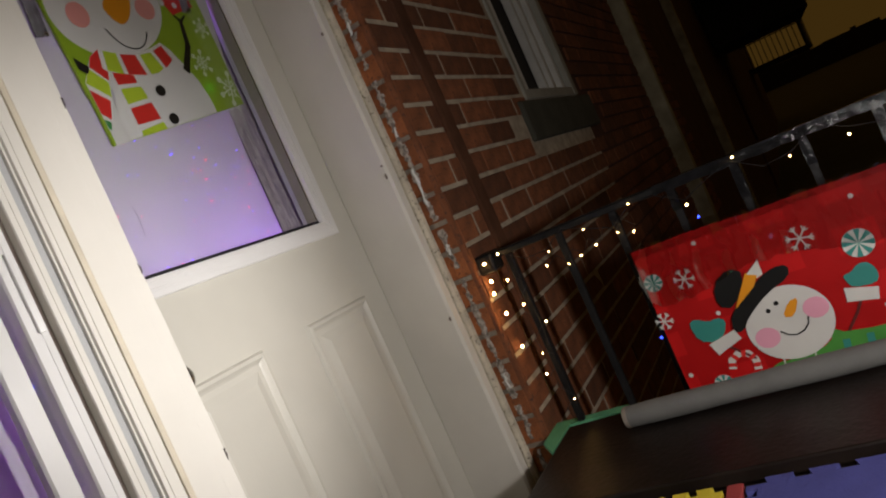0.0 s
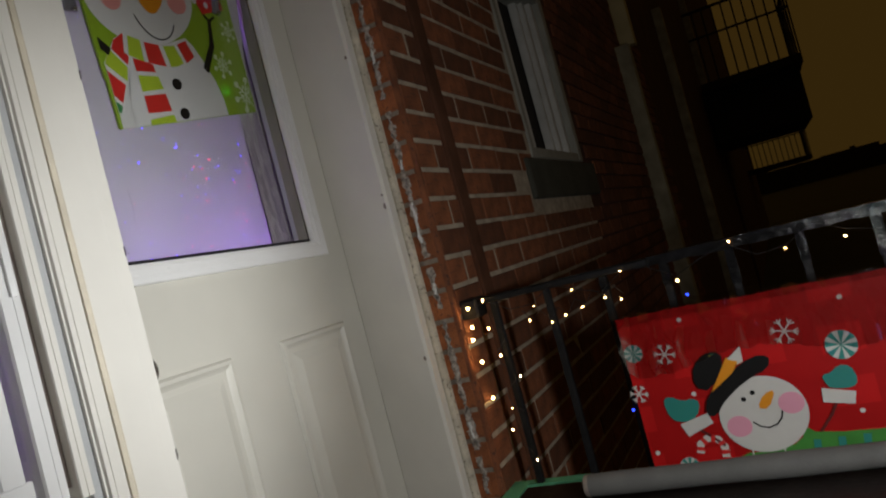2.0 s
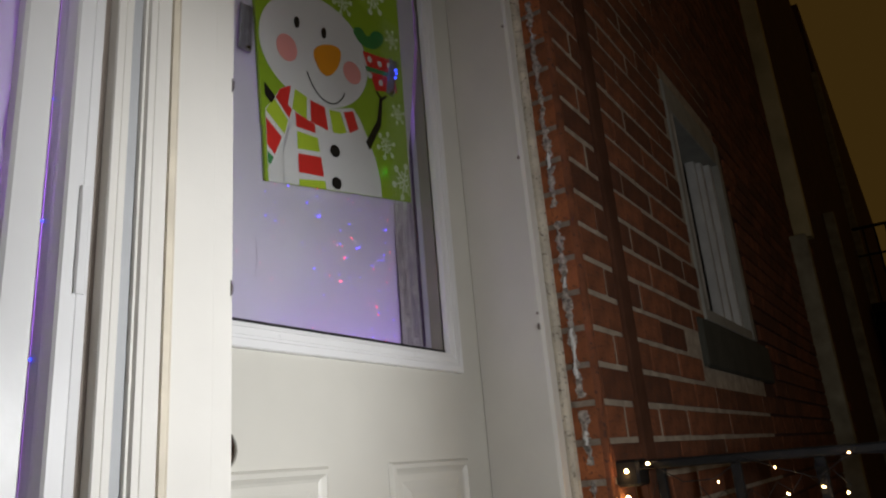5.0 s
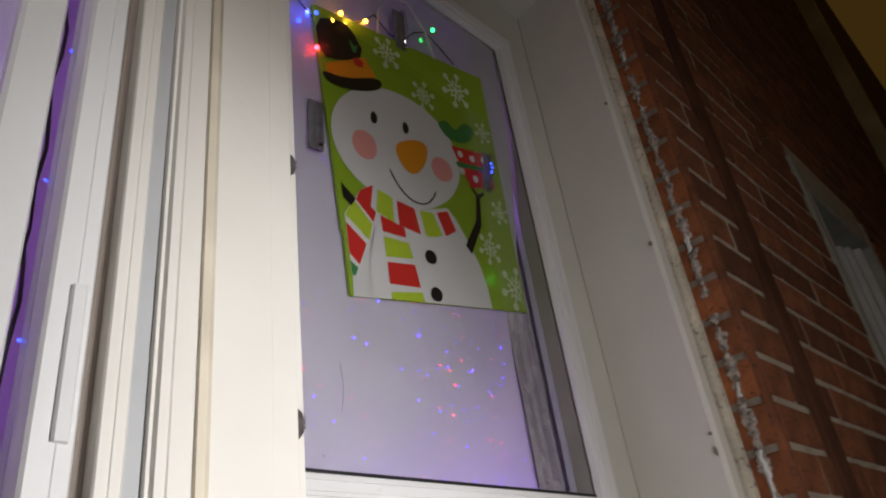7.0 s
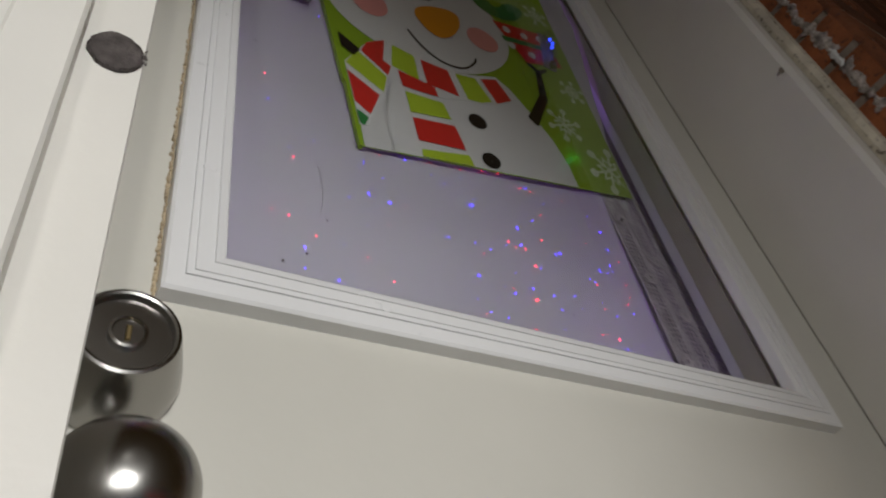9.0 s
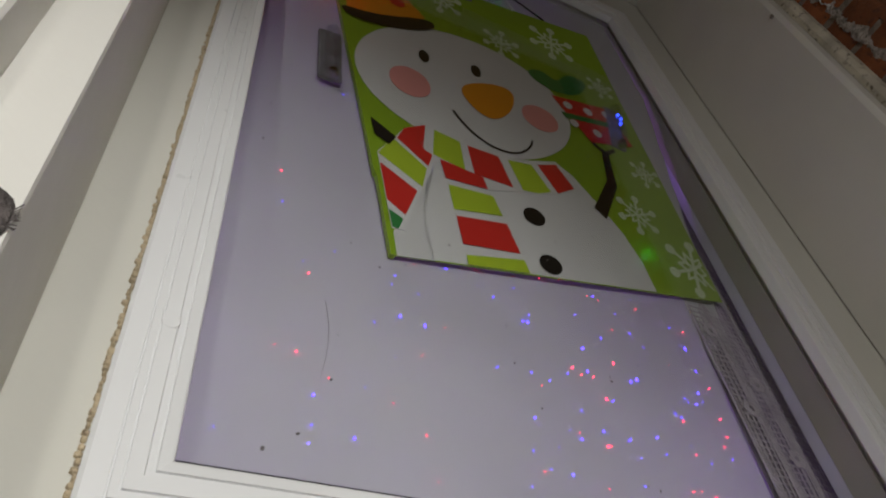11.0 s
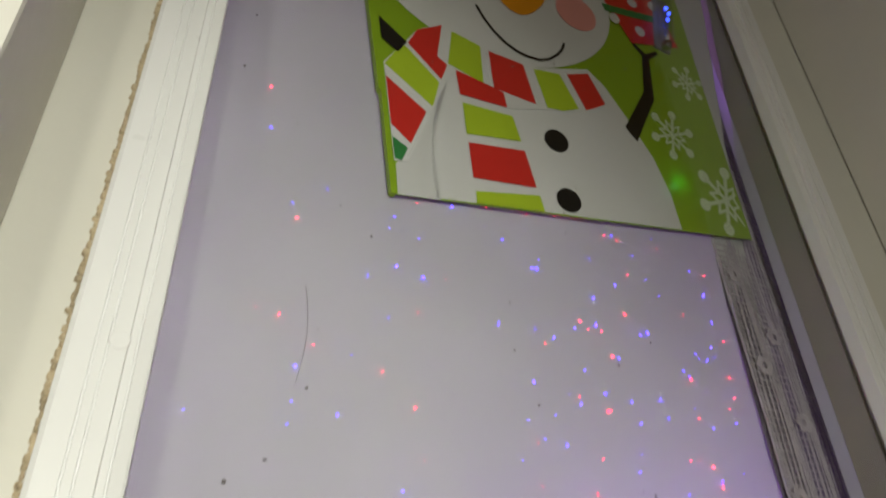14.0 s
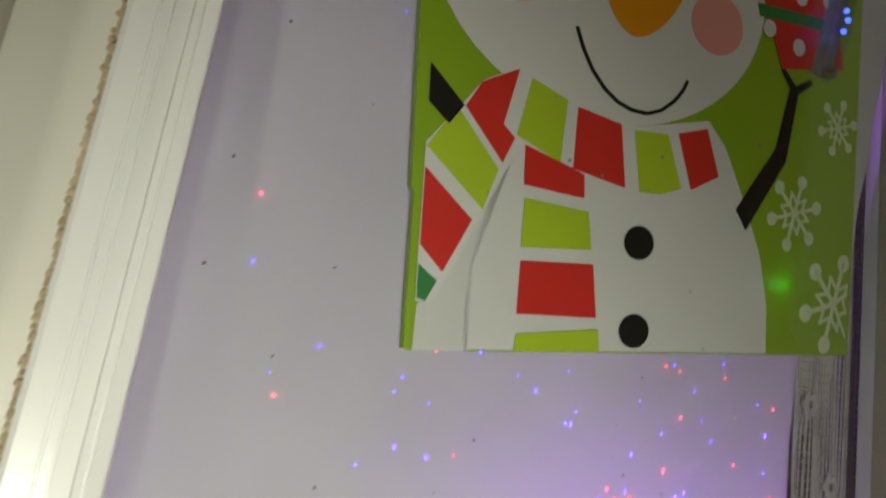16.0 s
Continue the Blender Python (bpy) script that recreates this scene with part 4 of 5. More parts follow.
def banner():
    b = empty("holiday_banner", (BAN_X, 0.1, 0.85), label="red plaid plastic snowman banner taped to the iron railing", category="banner")
    out = []

    def wave(y, z):
        return BAN_X - 0.0022 * math.sin(y * 13 + z * 5) * max(0.0, min(1.0, (z - 0.72) * 4))

    def sheet(name, y0, y1, zt, zb, material, lift, label="", step=0.02):
        bm = bmesh.new()
        ny, nz = max(1, round((y1 - y0) / step)), max(1, round((zt(y0) - zb) / step))
        grid = [[bm.verts.new((wave(y, z) - lift, y, z)) for z in [zb + (zt(y) - zb) * k / nz for k in range(nz + 1)]] for y in [y0 + (y1 - y0) * i / ny for i in range(ny + 1)]]
        for i in range(ny):
            for k in range(nz):
                bm.faces.new((grid[i][k], grid[i + 1][k], grid[i + 1][k + 1], grid[i][k + 1]))
        out.append(smooth(part(name, bm, material, b, label), 80))

    def top(y):
        return 1.012 + 0.018 * max(0.0, (y - 0.25)) + 0.0012 * math.sin(y * 31)

    sheet("sheet", -0.62, 0.584, top, 0.66, BAN_RED, 0.0)
    for i, y in enumerate((0.53, 0.40, 0.27, 0.14, 0.01, -0.12)):
        sheet("plaid_stripe", y - 0.03, y + 0.03, lambda q: top(q) - 0.002, 0.70, BAN_RED_DARK, 0.0006)
    for z in (0.955, 0.86, 0.765):
        sheet("plaid_stripe", -0.60, 0.58, lambda q, z=z: z + 0.022, z - 0.022, BAN_RED_DARK, 0.0011)
    # clear hem along the top edge
    sheet("clear_hem", -0.62, 0.592, lambda q: top(q) + 0.016, 1.000, WRAP, 0.002, "clear plastic hem")

    # wrinkled clear wrapping that still covers the upper part
    rnd = random.Random(44)
    bm = bmesh.new()
    cols = []
    for i in range(96):
        y = 0.586 - i * 0.0125
        cols.append([bm.verts.new((wave(y, z) - 0.012 - 0.0034 * math.sin(118 * y + 60 * z + 3 * math.sin(31 * z)) - rnd.uniform(0, 0.005), y + rnd.uniform(-0.004, 0.004), z + rnd.uniform(-0.004, 0.004))) for z in [top(y) + 0.006 - k * 0.019 - 0.03 * math.sin(y * 9) ** 2 * k / 5 for k in range(6)]])
    for a, c in zip(cols, cols[1:]):
        for k in range(5):
            bm.faces.new((a[k], a[k + 1], c[k + 1], c[k]))
    out.append(smooth(part("clear_wrapping", bm, WRAP, b, "wrinkled clear plastic wrapping"), 80))

    def art(name, outline, material, level, label=""):
        bm = bmesh.new()
        add_prism(bm, outline, "x", -0.0005, 0.0)
        for v in bm.verts:
            v.co.x += wave(v.co.y, v.co.z) - 0.0022 - 0.0011 * level
        out.append(part(name, bm, material, b, label))

    def flake(y, z, s):
        for j in range(3):
            a = j * math.pi / 3 + 0.2
            art("snowflake", stroke([(y - s * math.cos(a), z - s * math.sin(a)), (y + s * math.cos(a), z + s * math.sin(a))], 0.0028), BAN_WHITE, 1)
        for j in range(6):
            a = j * math.pi / 3 + 0.2
            p = (y + 0.62 * s * math.cos(a), z + 0.62 * s * math.sin(a))
            for k in (0.7, -0.7):
                art("snowflake", stroke([p, (p[0] + 0.4 * s * math.cos(a + k), p[1] + 0.4 * s * math.sin(a + k))], 0.0022), BAN_WHITE, 1)

    def mint(y, z, s):
        art("mint", ellipse(y, z, s, s, 26), BAN_WHITE, 1)
        for j in range(8):
            a = j * math.pi / 4
            art("mint_stripe", [(y, z), (y + s * math.cos(a), z + s * math.sin(a)), (y + s * math.cos(a + 0.4), z + s * math.sin(a + 0.4))], BAN_TEAL, 2)

    for y, z, s in ((0.508, 0.933, 0.021), (0.291, 0.937, 0.024), (0.576, 0.865, 0.018), (0.06, 0.93, 0.024), (-0.12, 0.84, 0.024)):
        flake(y, z, s)
    mint(0.208, 0.896, 0.026)
    mint(0.566, 0.945, 0.018)
    mint(0.516, 0.712, 0.018)
    mint(-0.05, 0.77, 0.026)
    for y, z in ((0.465, 0.993), (0.474, 0.849), (0.570, 0.745), (0.191, 0.979), (0.203, 0.776), (0.10, 0.86), (0.0, 0.98)):
        art("spot", ellipse(y, z, 0.0045, 0.0045, 12), BAN_WHITE, 1)
    art("scarf", rounded([(0.425, 0.700), (0.418, 0.726), (0.36, 0.722), (0.31, 0.735), (0.300, 0.762), (0.28, 0.745), (0.12, 0.738), (0.11, 0.700)], 1), BAN_GREEN, 1, "green scarf")
    for y in (0.40, 0.345, 0.29, 0.25, 0.21, 0.17, 0.13):
        art("scarf_line", stroke([(y, 0.703), (y - 0.004, 0.735)], 0.0028 if round(y * 100) % 2 == 0 else 0.012), BAN_TEAL if round(y * 100) % 2 else BAN_WHITE, 2)
    art("head", ellipse(0.3625, 0.794, 0.077, 0.071, 40, -10), BAN_WHITE, 3)
    art("cheek", ellipse(0.408, 0.777, 0.022, 0.020), BAN_PINK, 4)
    art("cheek", ellipse(0.311, 0.808, 0.022, 0.020), BAN_PINK, 4)
    art("nose", rounded([(0.331, 0.836), (0.352, 0.832), (0.370, 0.806), (0.350, 0.802)], 1), INK_ORANGE, 4)
    art("eye", ellipse(0.389, 0.826, 0.0045, 0.0045, 12), INK_BLACK, 4)
    art("eye", ellipse(0.371, 0.836, 0.0045, 0.0045, 12), INK_BLACK, 4)
    art("mouth", stroke([(0.383, 0.782), (0.372, 0.772), (0.358, 0.768), (0.343, 0.773), (0.333, 0.783), (0.329, 0.796)], 0.0028), INK_BLACK, 4)
    art("hat", rounded([(0.470, 0.862), (0.462, 0.905), (0.425, 0.928), (0.400, 0.908), (0.441, 0.849)], 1), INK_BLACK, 4)
    art("hat_band", [(0.441, 0.848), (0.400, 0.908), (0.382, 0.897), (0.424, 0.838)], INK_ORANGE, 5)
    art("feather", [(0.401, 0.903), (0.371, 0.925), (0.372, 0.896), (0.384, 0.892)], BAN_WHITE, 5)
    art("hat_brim", rounded([(0.462, 0.806), (0.452, 0.842), (0.400, 0.880), (0.355, 0.903), (0.326, 0.900), (0.332, 0.876), (0.378, 0.860), (0.425, 0.826), (0.442, 0.802)], 1), INK_BLACK, 5)
    art("mitten", rounded([(0.535, 0.845), (0.520, 0.852), (0.497, 0.838), (0.480, 0.842), (0.466, 0.832), (0.478, 0.806), (0.500, 0.796), (0.528, 0.806)], 1), BAN_TEAL, 2, "teal mitten")
    art("cuff", [(0.513, 0.795), (0.459, 0.810), (0.452, 0.790), (0.503, 0.770)], BAN_WHITE, 3)
    art("twig", stroke([(0.482, 0.782), (0.462, 0.764), (0.442, 0.744)], 0.005), BAN_BROWN, 2)
    art("mitten", rounded([(0.248, 0.832), (0.252, 0.848), (0.236, 0.850), (0.222, 0.862), (0.203, 0.858), (0.196, 0.832), (0.206, 0.818), (0.242, 0.822)], 1), BAN_TEAL, 2, "teal mitten")
    art("cuff", [(0.257, 0.826), (0.205, 0.812), (0.211, 0.790), (0.260, 0.800)], BAN_WHITE, 3)
    art("twig", stroke([(0.238, 0.798), (0.252, 0.776), (0.276, 0.748)], 0.005), BAN_BROWN, 2)
    cane = [(0.490, 0.735), (0.486, 0.752), (0.470, 0.762), (0.452, 0.757), (0.444, 0.742), (0.446, 0.722)]
    art("candy_cane", stroke(cane, 0.014), BAN_WHITE, 1)
    for i in range(5):
        p, q = cane[i], cane[i + 1]
        m0 = (0.7 * p[0] + 0.3 * q[0], 0.7 * p[1] + 0.3 * q[1])
        m1 = (0.3 * p[0] + 0.7 * q[0], 0.3 * p[1] + 0.7 * q[1])
        art("cane_stripe", stroke([m0, m1], 0.0135), INK_RED, 2)
    for o in out:
        o.matrix_parent_inverse = Matrix.Translation(-b.location)


banner()


def bench():
    b = empty("bench", (1.5, 0.2, FLOOR), label="low dark brown bench with a slightly glossy top", category="bench")
    out = [part("seat", box((1.362, -0.75, 0.675), (1.722, 0.868, 0.700), 0.004, 2), DARK_WOOD, b),
           part("front_rail", box((1.372, -0.74, 0.60), (1.392, 0.855, 0.675), 0.002), DARK_WOOD, b)]
    for x in (1.375, 1.67):
        for y in (-0.70, 0.80):
            out.append(part("leg", box((x, y, FLOOR), (x + 0.04, y + 0.04, 0.675), 0.003), DARK_WOOD, b))
    for o in out:
        o.matrix_parent_inverse = Matrix.Translation(-b.location)


bench()


def foam_tube():
    rad, z = 0.0215, 0.7222
    prof = [(rad * 0.45, 0.702), (rad * 0.5, 0.7055), (rad * 0.93, 0.7055), (rad, 0.700)] + [(rad + 0.0008 * math.sin(k * 0.9), 0.69 - k * 0.04) for k in range(32)] + [(rad * 0.9, -0.60)]
    t = smooth(place("foam_tube", lathe(prof, (1.628, 0, z), "y", 28), GREY_FOAM))
    smooth(part("end_ring", lathe(((rad * 0.55, 0.7058), (rad * 0.90, 0.7058), (rad * 0.97, 0.7046), (rad * 1.012, 0.7000), (rad * 1.012, 0.6960)), (1.628, 0, z), "y", 28), TAUPE, t, "dark end of the foam sleeve"))
    tagged(t, "long grey foam pipe sleeve lying along the bench", "foam tube")


foam_tube()


def puzzle_edge(a, b, teeth, depth):
    """Points of an interlocking edge from a to b."""
    a, b = Vector(a), Vector(b)
    d = (b - a) / (teeth * 2 + 1)
    n = Vector((-d.y, d.x)).normalized() * depth
    out = []
    for i in range(teeth * 2 + 1):
        p, q = a + d * i, a + d * (i + 1)
        if i % 2:
            w = d * 0.16
            out += [p, p + n - w, q + n + w, q]
        else:
            out += [p, q]
    return [tuple(p) for p in out]


def foam_mat(name, x0, x1, y0, y1, z, material, label, teeth=6, depth=0.017):
    pts = puzzle_edge((x1, y0), (x1, y1), teeth, -depth) + puzzle_edge((x1, y1), (x0, y1), teeth, depth)[1:] + [(x0, y0)]
    return tagged(place(name, prism(pts, "z", z, z + 0.010), material), label, "foam mat", "foam floor mats")


def mat_table():
    b = empty("play_table", (1.1, 0.2, FLOOR), label="low dark play table carrying foam mats", category="table")
    out = [part("top", box((1.02, -0.75, 0.655), (1.356, 0.86, 0.677), 0.003), DARK_WOOD, b)]
    for x in (1.04, 1.31):
        for y in (-0.72, 0.81):
            out.append(part("leg", box((x, y, FLOOR), (x + 0.035, y + 0.035, 0.655), 0.003), DARK_WOOD, b))
    for o in out:
        o.matrix_parent_inverse = Matrix.Translation(-b.location)


mat_table()
foam_mat("foam_mat", 1.03, 1.330, 0.505, 0.640, 0.6775, FOAM_YELLOW, "yellow interlocking foam mat tile", 3)
foam_mat("foam_mat", 1.03, 1.330, -0.12, 0.470, 0.6775, FOAM_BLUE, "dark blue interlocking foam mat tile", 9)
foam_mat("foam_mat", 1.03, 1.345, 0.665, 0.74, 0.6775, FOAM_GREEN, "green interlocking foam mat tile", 2)
tagged(place("foam_mat", box((1.30, 0.475, 0.6775), (1.345, 0.500, 0.6875), 0.002), FOAM_RED), "small red foam mat edge piece", "foam mat", "foam floor mats")
tagged(place("foam_strip", prism([(1.600, 0.8705), (1.735, 0.8705), (1.735, 0.735), (1.765, 0.735), (1.765, 0.912), (1.66, 0.912)], "z", 0.690, 0.6995), FOAM_GREEN), "cut strip of green foam mat at the end of the bench", "foam mat", "foam floor mats")
tagged(place("strip_support", box((1.725, 0.70, 0.36), (1.765, 0.912, 0.6895)), DARK_WOOD), "dark wooden bracket under the foam strip", "bracket")


def rail_lights():
    s = empty("rail_string_lights", (RAIL_X, 0.5, 1.1), label="warm white fairy lights wound along the railing", category="string lights")
    rnd = random.Random(12)
    out = []
    runs = [[(RAIL_X - 0.024, 0.90 - i * 0.05, 1.095 + 0.02 * math.sin(i * 1.9)) for i in range(22)],
            [(RAIL_X - 0.014 + 0.012 * math.sin(i * 1.7), 0.845 + 0.022 * math.sin(i * 2.2), 1.09 - i * 0.03) for i in range(13)],
            [(RAIL_X - 0.012, 0.78 - 0.02 * i, 1.075 - 0.012 * math.sin(i * 0.5) - 0.02 * (i % 2)) for i in range(12)]]
    bulbs = []
    for k, run in enumerate(runs):
        out.append(part("wire", tube(run, 0.0009, 4), WIRE, s))
        for i in range(1, len(run), 2):
            bulbs.append(Vector(run[i]) + Vector((rnd.uniform(-0.012, -0.004), rnd.uniform(-0.008, 0.008), rnd.uniform(-0.012, 0.008))))
    for i, p in enumerate(bulbs):
        bm = bmesh.new()
        bmesh.ops.create_icosphere(bm, subdivisions=2, radius=rnd.choice((0.0013, 0.0018, 0.0025)), matrix=Matrix.Translation(p))
        out.append(part("bulb", bm, WARM_LED, s))
    for p in ((1.728, 0.900, 1.062), (1.722, 0.903, 1.035), (1.735, 0.898, 0.90), (1.716, 0.893, 1.105), (1.717, 0.893, 0.985)):
        bm = bmesh.new()
        bmesh.ops.create_icosphere(bm, subdivisions=2, radius=0.0034, matrix=Matrix.Translation(p))
        out.append(part("bulb", bm, WARM_LED, s))
    for p in ((RAIL_X - 0.02, 0.44, 1.035), (RAIL_X - 0.02, 0.60, 0.83)):
        bm = bmesh.new()
        bmesh.ops.create_icosphere(bm, subdivisions=2, radius=0.0026, matrix=Matrix.Translation(p))
        out.append(part("bulb", bm, BLUE_LED, s, "blue bulb"))
    for o in out:
        o.matrix_parent_inverse = Matrix.Translation(-s.location)


rail_lights()
for z in (1.098, 0.978):
    lamp("bulb_by_the_bricks", "POINT", 0.013, (1.0, 0.52, 0.13), (1.709, 0.896, z), 0.003)

# ---- the brick front along the street ----
wall = tagged(place("wall_street", box((1.72, 0.9150, -0.6), (2.56, 1.25, 8.1)), MORTAR), "red brick house front with pale mortar joints", "wall", kind="structure")
tagged(place("wall_street_low", box((2.56, 0.9150, -0.6), (3.23, 1.25, 1.48)), MORTAR), "red brick house front below the window", "wall", kind="structure")
tagged(place("wall_street_high", box((2.56, 0.9150, 2.25), (3.23, 1.25, 8.1)), MORTAR), "red brick house front above the window", "wall", kind="structure")
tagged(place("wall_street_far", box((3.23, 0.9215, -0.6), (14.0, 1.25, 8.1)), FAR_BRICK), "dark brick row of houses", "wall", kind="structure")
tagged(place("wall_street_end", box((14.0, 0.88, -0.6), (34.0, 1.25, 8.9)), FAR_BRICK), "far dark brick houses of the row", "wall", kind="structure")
tagged(place("corner_return", box((1.7035, 0.924, 0.25), (1.7195, 0.99, 8.0)), EDGE_MORTAR), "mortar edge of the brick corner beside the door frame", "wall", kind="structure")
upright("caulk_line", [(1.684, 0.9845), (1.683, 0.978), (1.687, 0.9715), (1.697, 0.9700), (1.7025, 0.975), (1.7030, 0.9845)], 0.33, 2.46, CAULK, "cracked cream caulk between door frame and brick", "trim")


def street_window():
    w = empty("window_2", (2.9, 1.0, 1.49), label="narrow dim window with pale frame and stone sill", category="window", kind="structure")
    x0, x1, z0, z1 = 2.56, 3.23, 1.48, 2.25
    out = []
    for lo, hi in (((x0, 0.907, z0), (x0 + 0.034, 1.04, z1)), ((x1 - 0.050, 0.905, z0), (x1, 1.04, z1)),
                   ((x0 + 0.034, 0.908, z1 - 0.10), (x1 - 0.050, 1.04, z1)), ((x0 + 0.034, 0.908, z0), (x1 - 0.050, 1.04, z0 + 0.035))):
        out.append(part("window_frame", box(lo, hi, 0.003), WINDOW_PAINT, w))
    for lo, hi in (((x1 - 0.090, 0.930, z0 + 0.035), (x1 - 0.054, 1.0, z1 - 0.10)), ((x1 - 0.135, 0.950, z0 + 0.035), (x1 - 0.098, 1.0, z1 - 0.10)),
                   ((x1 - 0.170, 0.966, z0 + 0.035), (x1 - 0.142, 1.0, z1 - 0.10)), ((x0 + 0.037, 0.910, z0 + 0.035), (x0 + 0.072, 1.0, z1 - 0.10))):
        out.append(part("sash", box(lo, hi, 0.003), SASH_PAINT, w, "white sash bar"))
    out.append(part("pane", box((x0 + 0.05, 1.005, z0 + 0.04), (x1 - 0.05, 1.009, z1 - 0.06)), FAR_DARK, w, "dark unlit glass"))
    out.append(part("window_sill", box((x0 - 0.10, 0.900, 1.34), (x1 + 0.15, 0.93, 1.475), 0.006), STONE, w, "grey stone sill"))
    for o in out:
        o.matrix_parent_inverse = Matrix.Translation(-w.location)


street_window()

# flat brown band up the wall
bm = bmesh.new()
add_prism(bm, [(1.862, 0.9135), (1.863, 0.906), (1.867, 0.9035), (1.920, 0.9035), (1.924, 0.906), (1.925, 0.9135)], "z", 0.3, 7.5)
tagged(place("wall_band", bm, BROWN_BAND), "flat brown band running up the brick wall", "conduit")

# pilasters and door frames of the neighbouring fronts
for x, w, d, z0, z1, mat_, nm, lab in ((4.90, 0.10, 0.089, -0.6, 2.26, PILASTER, "pilaster", "weathered grey wooden pilaster"),
                                       (5.16, 0.10, 0.100, 2.30, 6.0, FAR_FRAME, "pilaster", "old cream window surround with warm street light in its colour"),
                                       (8.0, 0.12, 0.085, -0.6, 3.2, PILASTER, "pilaster", "weathered grey wooden pilaster"),
                                       (13.0, 0.15, 0.095, 2.6, 7.0, PILASTER, "pilaster", "dim pale window surround")):
    tagged(place(nm, box((x, WALL_Y - d, z0), (x + w, 0.922, z1), 0.006), mat_), lab, "pilaster", "pilasters along the house row")


def balcony(x0, x1, y0, z0, zr, bars):
    b = empty("balcony", (x0, 0.9, z0), label="dark iron balcony on the far house front", category="balcony", group="balconies on the house row")
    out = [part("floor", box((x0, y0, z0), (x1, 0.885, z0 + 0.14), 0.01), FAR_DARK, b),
           part("rail", box((x0, y0, zr - 0.04), (x0 + 0.04, 0.885, zr), 0.004), IRON, b),
           part("rail", box((x0, y0, zr - 0.04), (x1, y0 + 0.04, zr), 0.004), IRON, b),
           part("rail", box((x0, y0, zr - 0.45), (x0 + 0.03, 0.885, zr - 0.42), 0.004), IRON, b)]
    for i in range(bars):
        y = y0 + (0.88 - y0) * i / bars
        out.append(part("bar", box((x0, y, z0 + 0.14), (x0 + 0.022, y + 0.022, zr - 0.04)), IRON, b))
    for i in range(4):
        x = x0 + (x1 - x0) * (i + 1) / 4
        out.append(part("bar", box((x - 0.03, y0, z0 + 0.14), (x, y0 + 0.03, zr - 0.04)), IRON, b))
    for o in out:
        o.matrix_parent_inverse = Matrix.Translation(-b.location)
    return b


balcony(12.3, 14.6, -0.56, 2.78, 4.06, 10)
balcony(24.0, 27.0, -0.90, 1.52, 2.78, 12)
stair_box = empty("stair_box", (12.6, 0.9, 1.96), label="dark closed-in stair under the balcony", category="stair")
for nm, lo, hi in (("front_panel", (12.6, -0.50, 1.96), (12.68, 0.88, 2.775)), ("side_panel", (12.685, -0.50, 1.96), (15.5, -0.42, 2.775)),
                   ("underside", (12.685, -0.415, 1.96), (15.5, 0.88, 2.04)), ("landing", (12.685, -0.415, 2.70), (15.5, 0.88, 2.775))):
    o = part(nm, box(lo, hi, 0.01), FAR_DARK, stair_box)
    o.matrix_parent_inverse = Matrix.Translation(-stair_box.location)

# far houses over the end of the street
rnd = random.Random(6)
for i in range(9):
    y = -46 + i * 7.2
    h = 2.4 + rnd.uniform(-0.25, 0.5)
    hs = empty("far_house", (120, y, -0.6), label="far dark house silhouette at the end of the street", category="house", group="far houses")
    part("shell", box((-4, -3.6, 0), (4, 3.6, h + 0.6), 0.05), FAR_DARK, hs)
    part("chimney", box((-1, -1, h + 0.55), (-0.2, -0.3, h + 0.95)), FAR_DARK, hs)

# flaking paint along the worn brick corner
rnd = random.Random(17)


def flake_line(name, z0, z1, material, cover, wide, lift, label):
    """Ragged remains of old paint in a line down the middle of the brick return."""
    bm = bmesh.new()
    z, on, mid, half_w, row = z0, True, 0.951, wide, None
    while z < z1:
        if rnd.random() < 0.12:
            on = rnd.random() < cover
        mid += 0.25 * (0.951 - mid) + rnd.uniform(-0.0018, 0.0018)
        half_w += 0.3 * (wide - half_w) + rnd.uniform(-0.4, 0.4) * wide
        half_w = max(half_w, 0.25 * wide)
        e0, e1 = rnd.uniform(-0.25, 0.25) * wide, rnd.uniform(-0.25, 0.25) * wide
        pts = [bm.verts.new((x, y, z + rnd.uniform(-0.001, 0.001))) for x, y in
               ((1.6998 - lift, mid + half_w + e0), (1.6990 - lift - rnd.uniform(0, 0.0016), mid + 0.3 * half_w),
                (1.6990 - lift - rnd.uniform(0, 0.0016), mid - 0.4 * half_w), (1.6998 - lift, mid - half_w + e1))]
        if row and on:
            for i in range(3):
                bm.faces.new((row[i], row[i + 1], pts[i + 1], pts[i]))
        row = pts
        z += rnd.uniform(0.0015, 0.005)
    bmesh.ops.recalc_face_normals(bm, faces=bm.faces)
    o = part(name, bm, material, wall, label)
    o["kind"] = "stuff"


add_corner = prism([(1.7015, 0.9255), (1.7030, 0.9185), (1.7065, 0.9150), (1.7140, 0.9140), (1.7140, 0.9255)], "z", 0.25, 8.0)
part("worn_corner", add_corner, BRICK, wall)
flake_line("flaking_paint", 0.5, 3.0, FLAKES, 0.9, 0.0065, 0.0, "grey-white paint flaking along the brick corner")
flake_line("paint_scraps", 0.5, 3.0, BAG_WHITE, 0.13, 0.0034, 0.0014, "bright scraps of white paint on the brick corner")

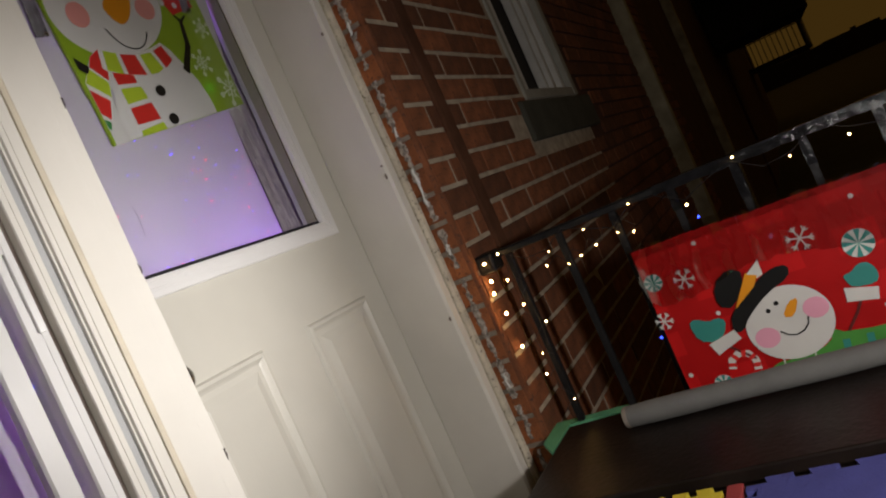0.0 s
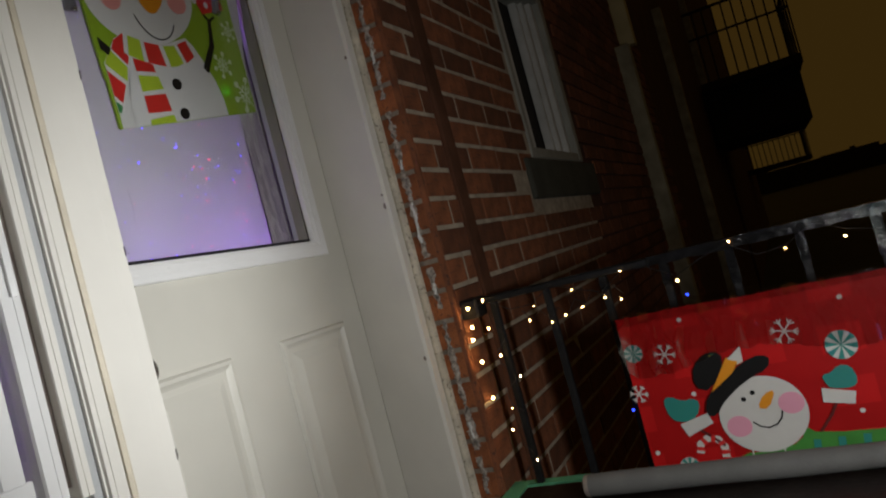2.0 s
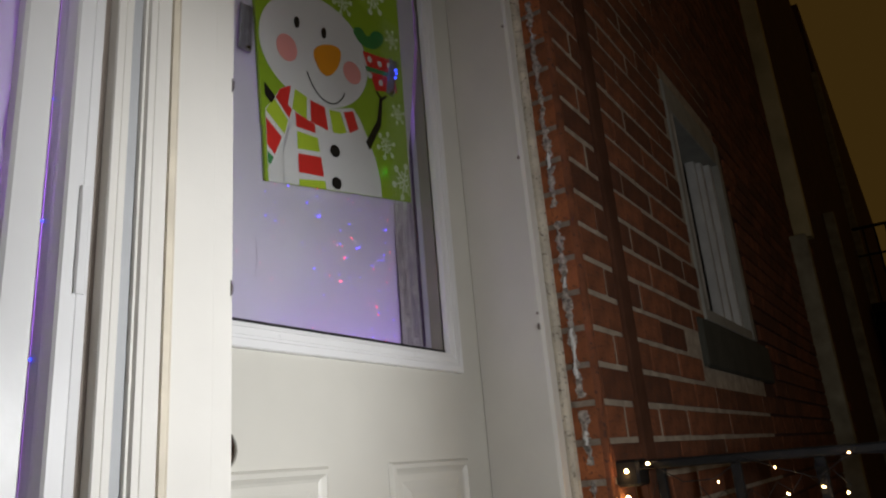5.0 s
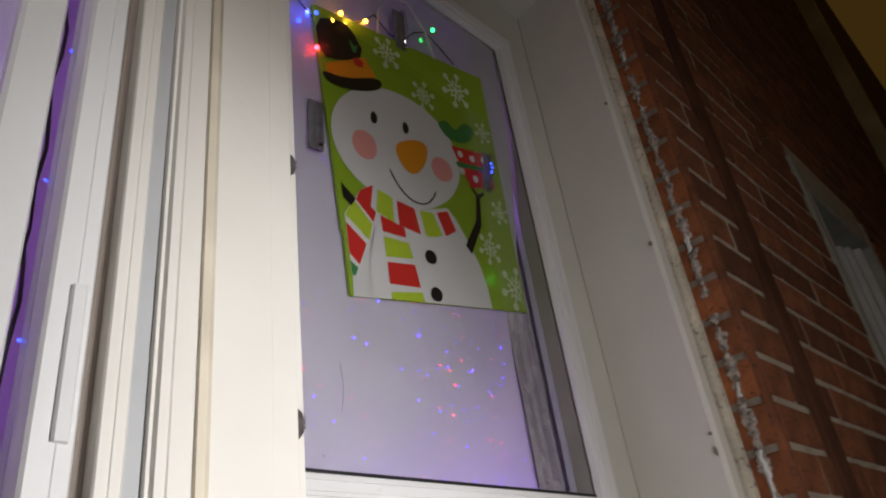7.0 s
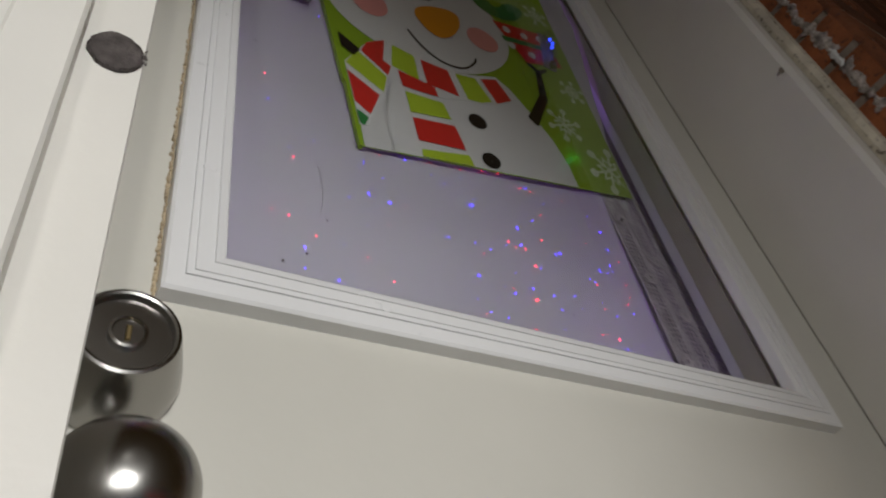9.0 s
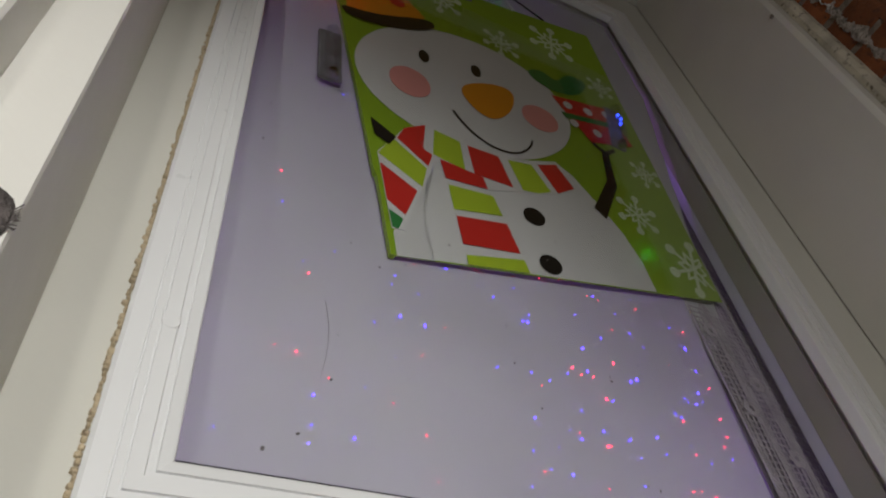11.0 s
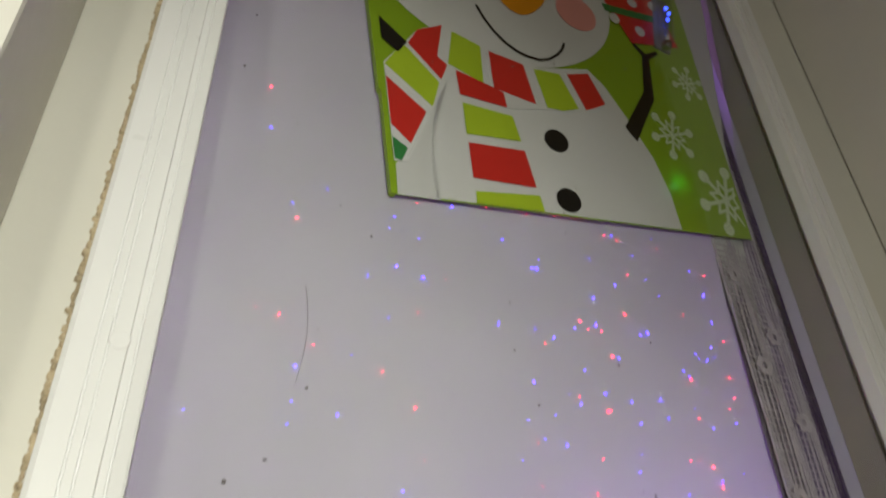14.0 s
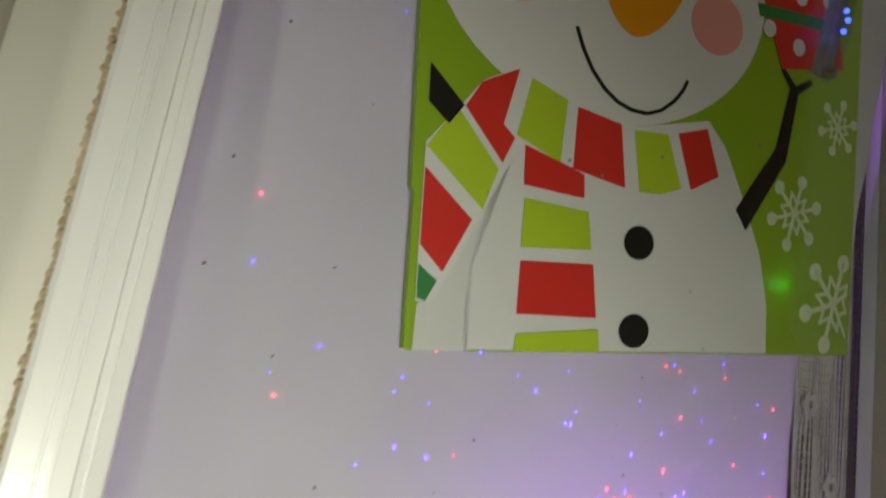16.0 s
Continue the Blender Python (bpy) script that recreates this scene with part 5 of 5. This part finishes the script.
# chipped spots on the jamb's outer edge
bm = bmesh.new()
for z, h in ((1.02, 0.012), (1.36, 0.016), (1.39, 0.006), (1.70, 0.010), (2.0, 0.008)):
    add_prism(bm, rounded([(0.992, z), (0.998, z + 0.3 * h), (0.995, z + h), (0.9915, z + 0.8 * h)], 1), "x", 1.6545, 1.6562)
tagged(place("paint_chips", bm, TAUPE), "dark chips in the white jamb paint", "paint chips", kind="stuff")

# ---- bricks ----
COURSE, PITCH = 0.0675, 0.205
full = bpy.data.meshes.new("brick_full")
half = bpy.data.meshes.new("brick_half")
ends = bpy.data.meshes.new("brick_end")
for me, size in ((full, (PITCH - 0.010, 0.020, COURSE - 0.011)), (half, (PITCH / 2 - 0.010, 0.020, COURSE - 0.011)), (ends, (0.012, 0.060, COURSE - 0.011))):
    bm = box((0, 0, 0), size, 0.0022)
    bm.to_mesh(me)
    bm.free()
    me.materials.append(BRICK_END if me is ends else BRICK)


def brick(me, at, parent, rnd):
    o = bpy.data.objects.new("brick", me)
    scene.collection.objects.link(o)
    o.parent = parent
    o.location = at
    o.rotation_euler = (rnd.uniform(-0.012, 0.012), rnd.uniform(-0.006, 0.006), rnd.uniform(-0.01, 0.01))
    return o


rnd = random.Random(2)
rest = bmesh.new()
Z0 = 1.2310
for k in range(-14, 62):
    z = Z0 + k * COURSE
    near = 0.55 < z < 2.95
    # the corner's narrow return
    if near:
        brick(ends, (1.7005 + rnd.uniform(-0.0010, 0.001), 0.924, z), wall, rnd)
    x = 1.7135
    first = True
    while x < 6.0:
        me, ln = (half, PITCH / 2) if first and k % 2 else (full, PITCH)
        first = False
        end = x + ln - 0.010
        y = 0.9105 + rnd.uniform(0.0, 0.003)
        clash = end > 2.555 and x < 3.235 and z + COURSE > 1.475 and z < 2.25
        sill = end > 2.44 and x < 3.39 and 1.28 < z < 1.47
        if clash and x < 2.53:
            add_box(rest, (x, y, z), (2.553, 0.925, z + COURSE - 0.011))
        if not clash and not sill:
            if near and x < 2.5 and z < 2.9:
                brick(me, (x, y, z), wall, rnd)
            else:
                add_box(rest, (x, y, z), (end, 0.925, z + COURSE - 0.011))
        x += ln
rest_ob = part("brick_field", rest, BRICK, wall)
rest_ob["kind"] = "stuff"
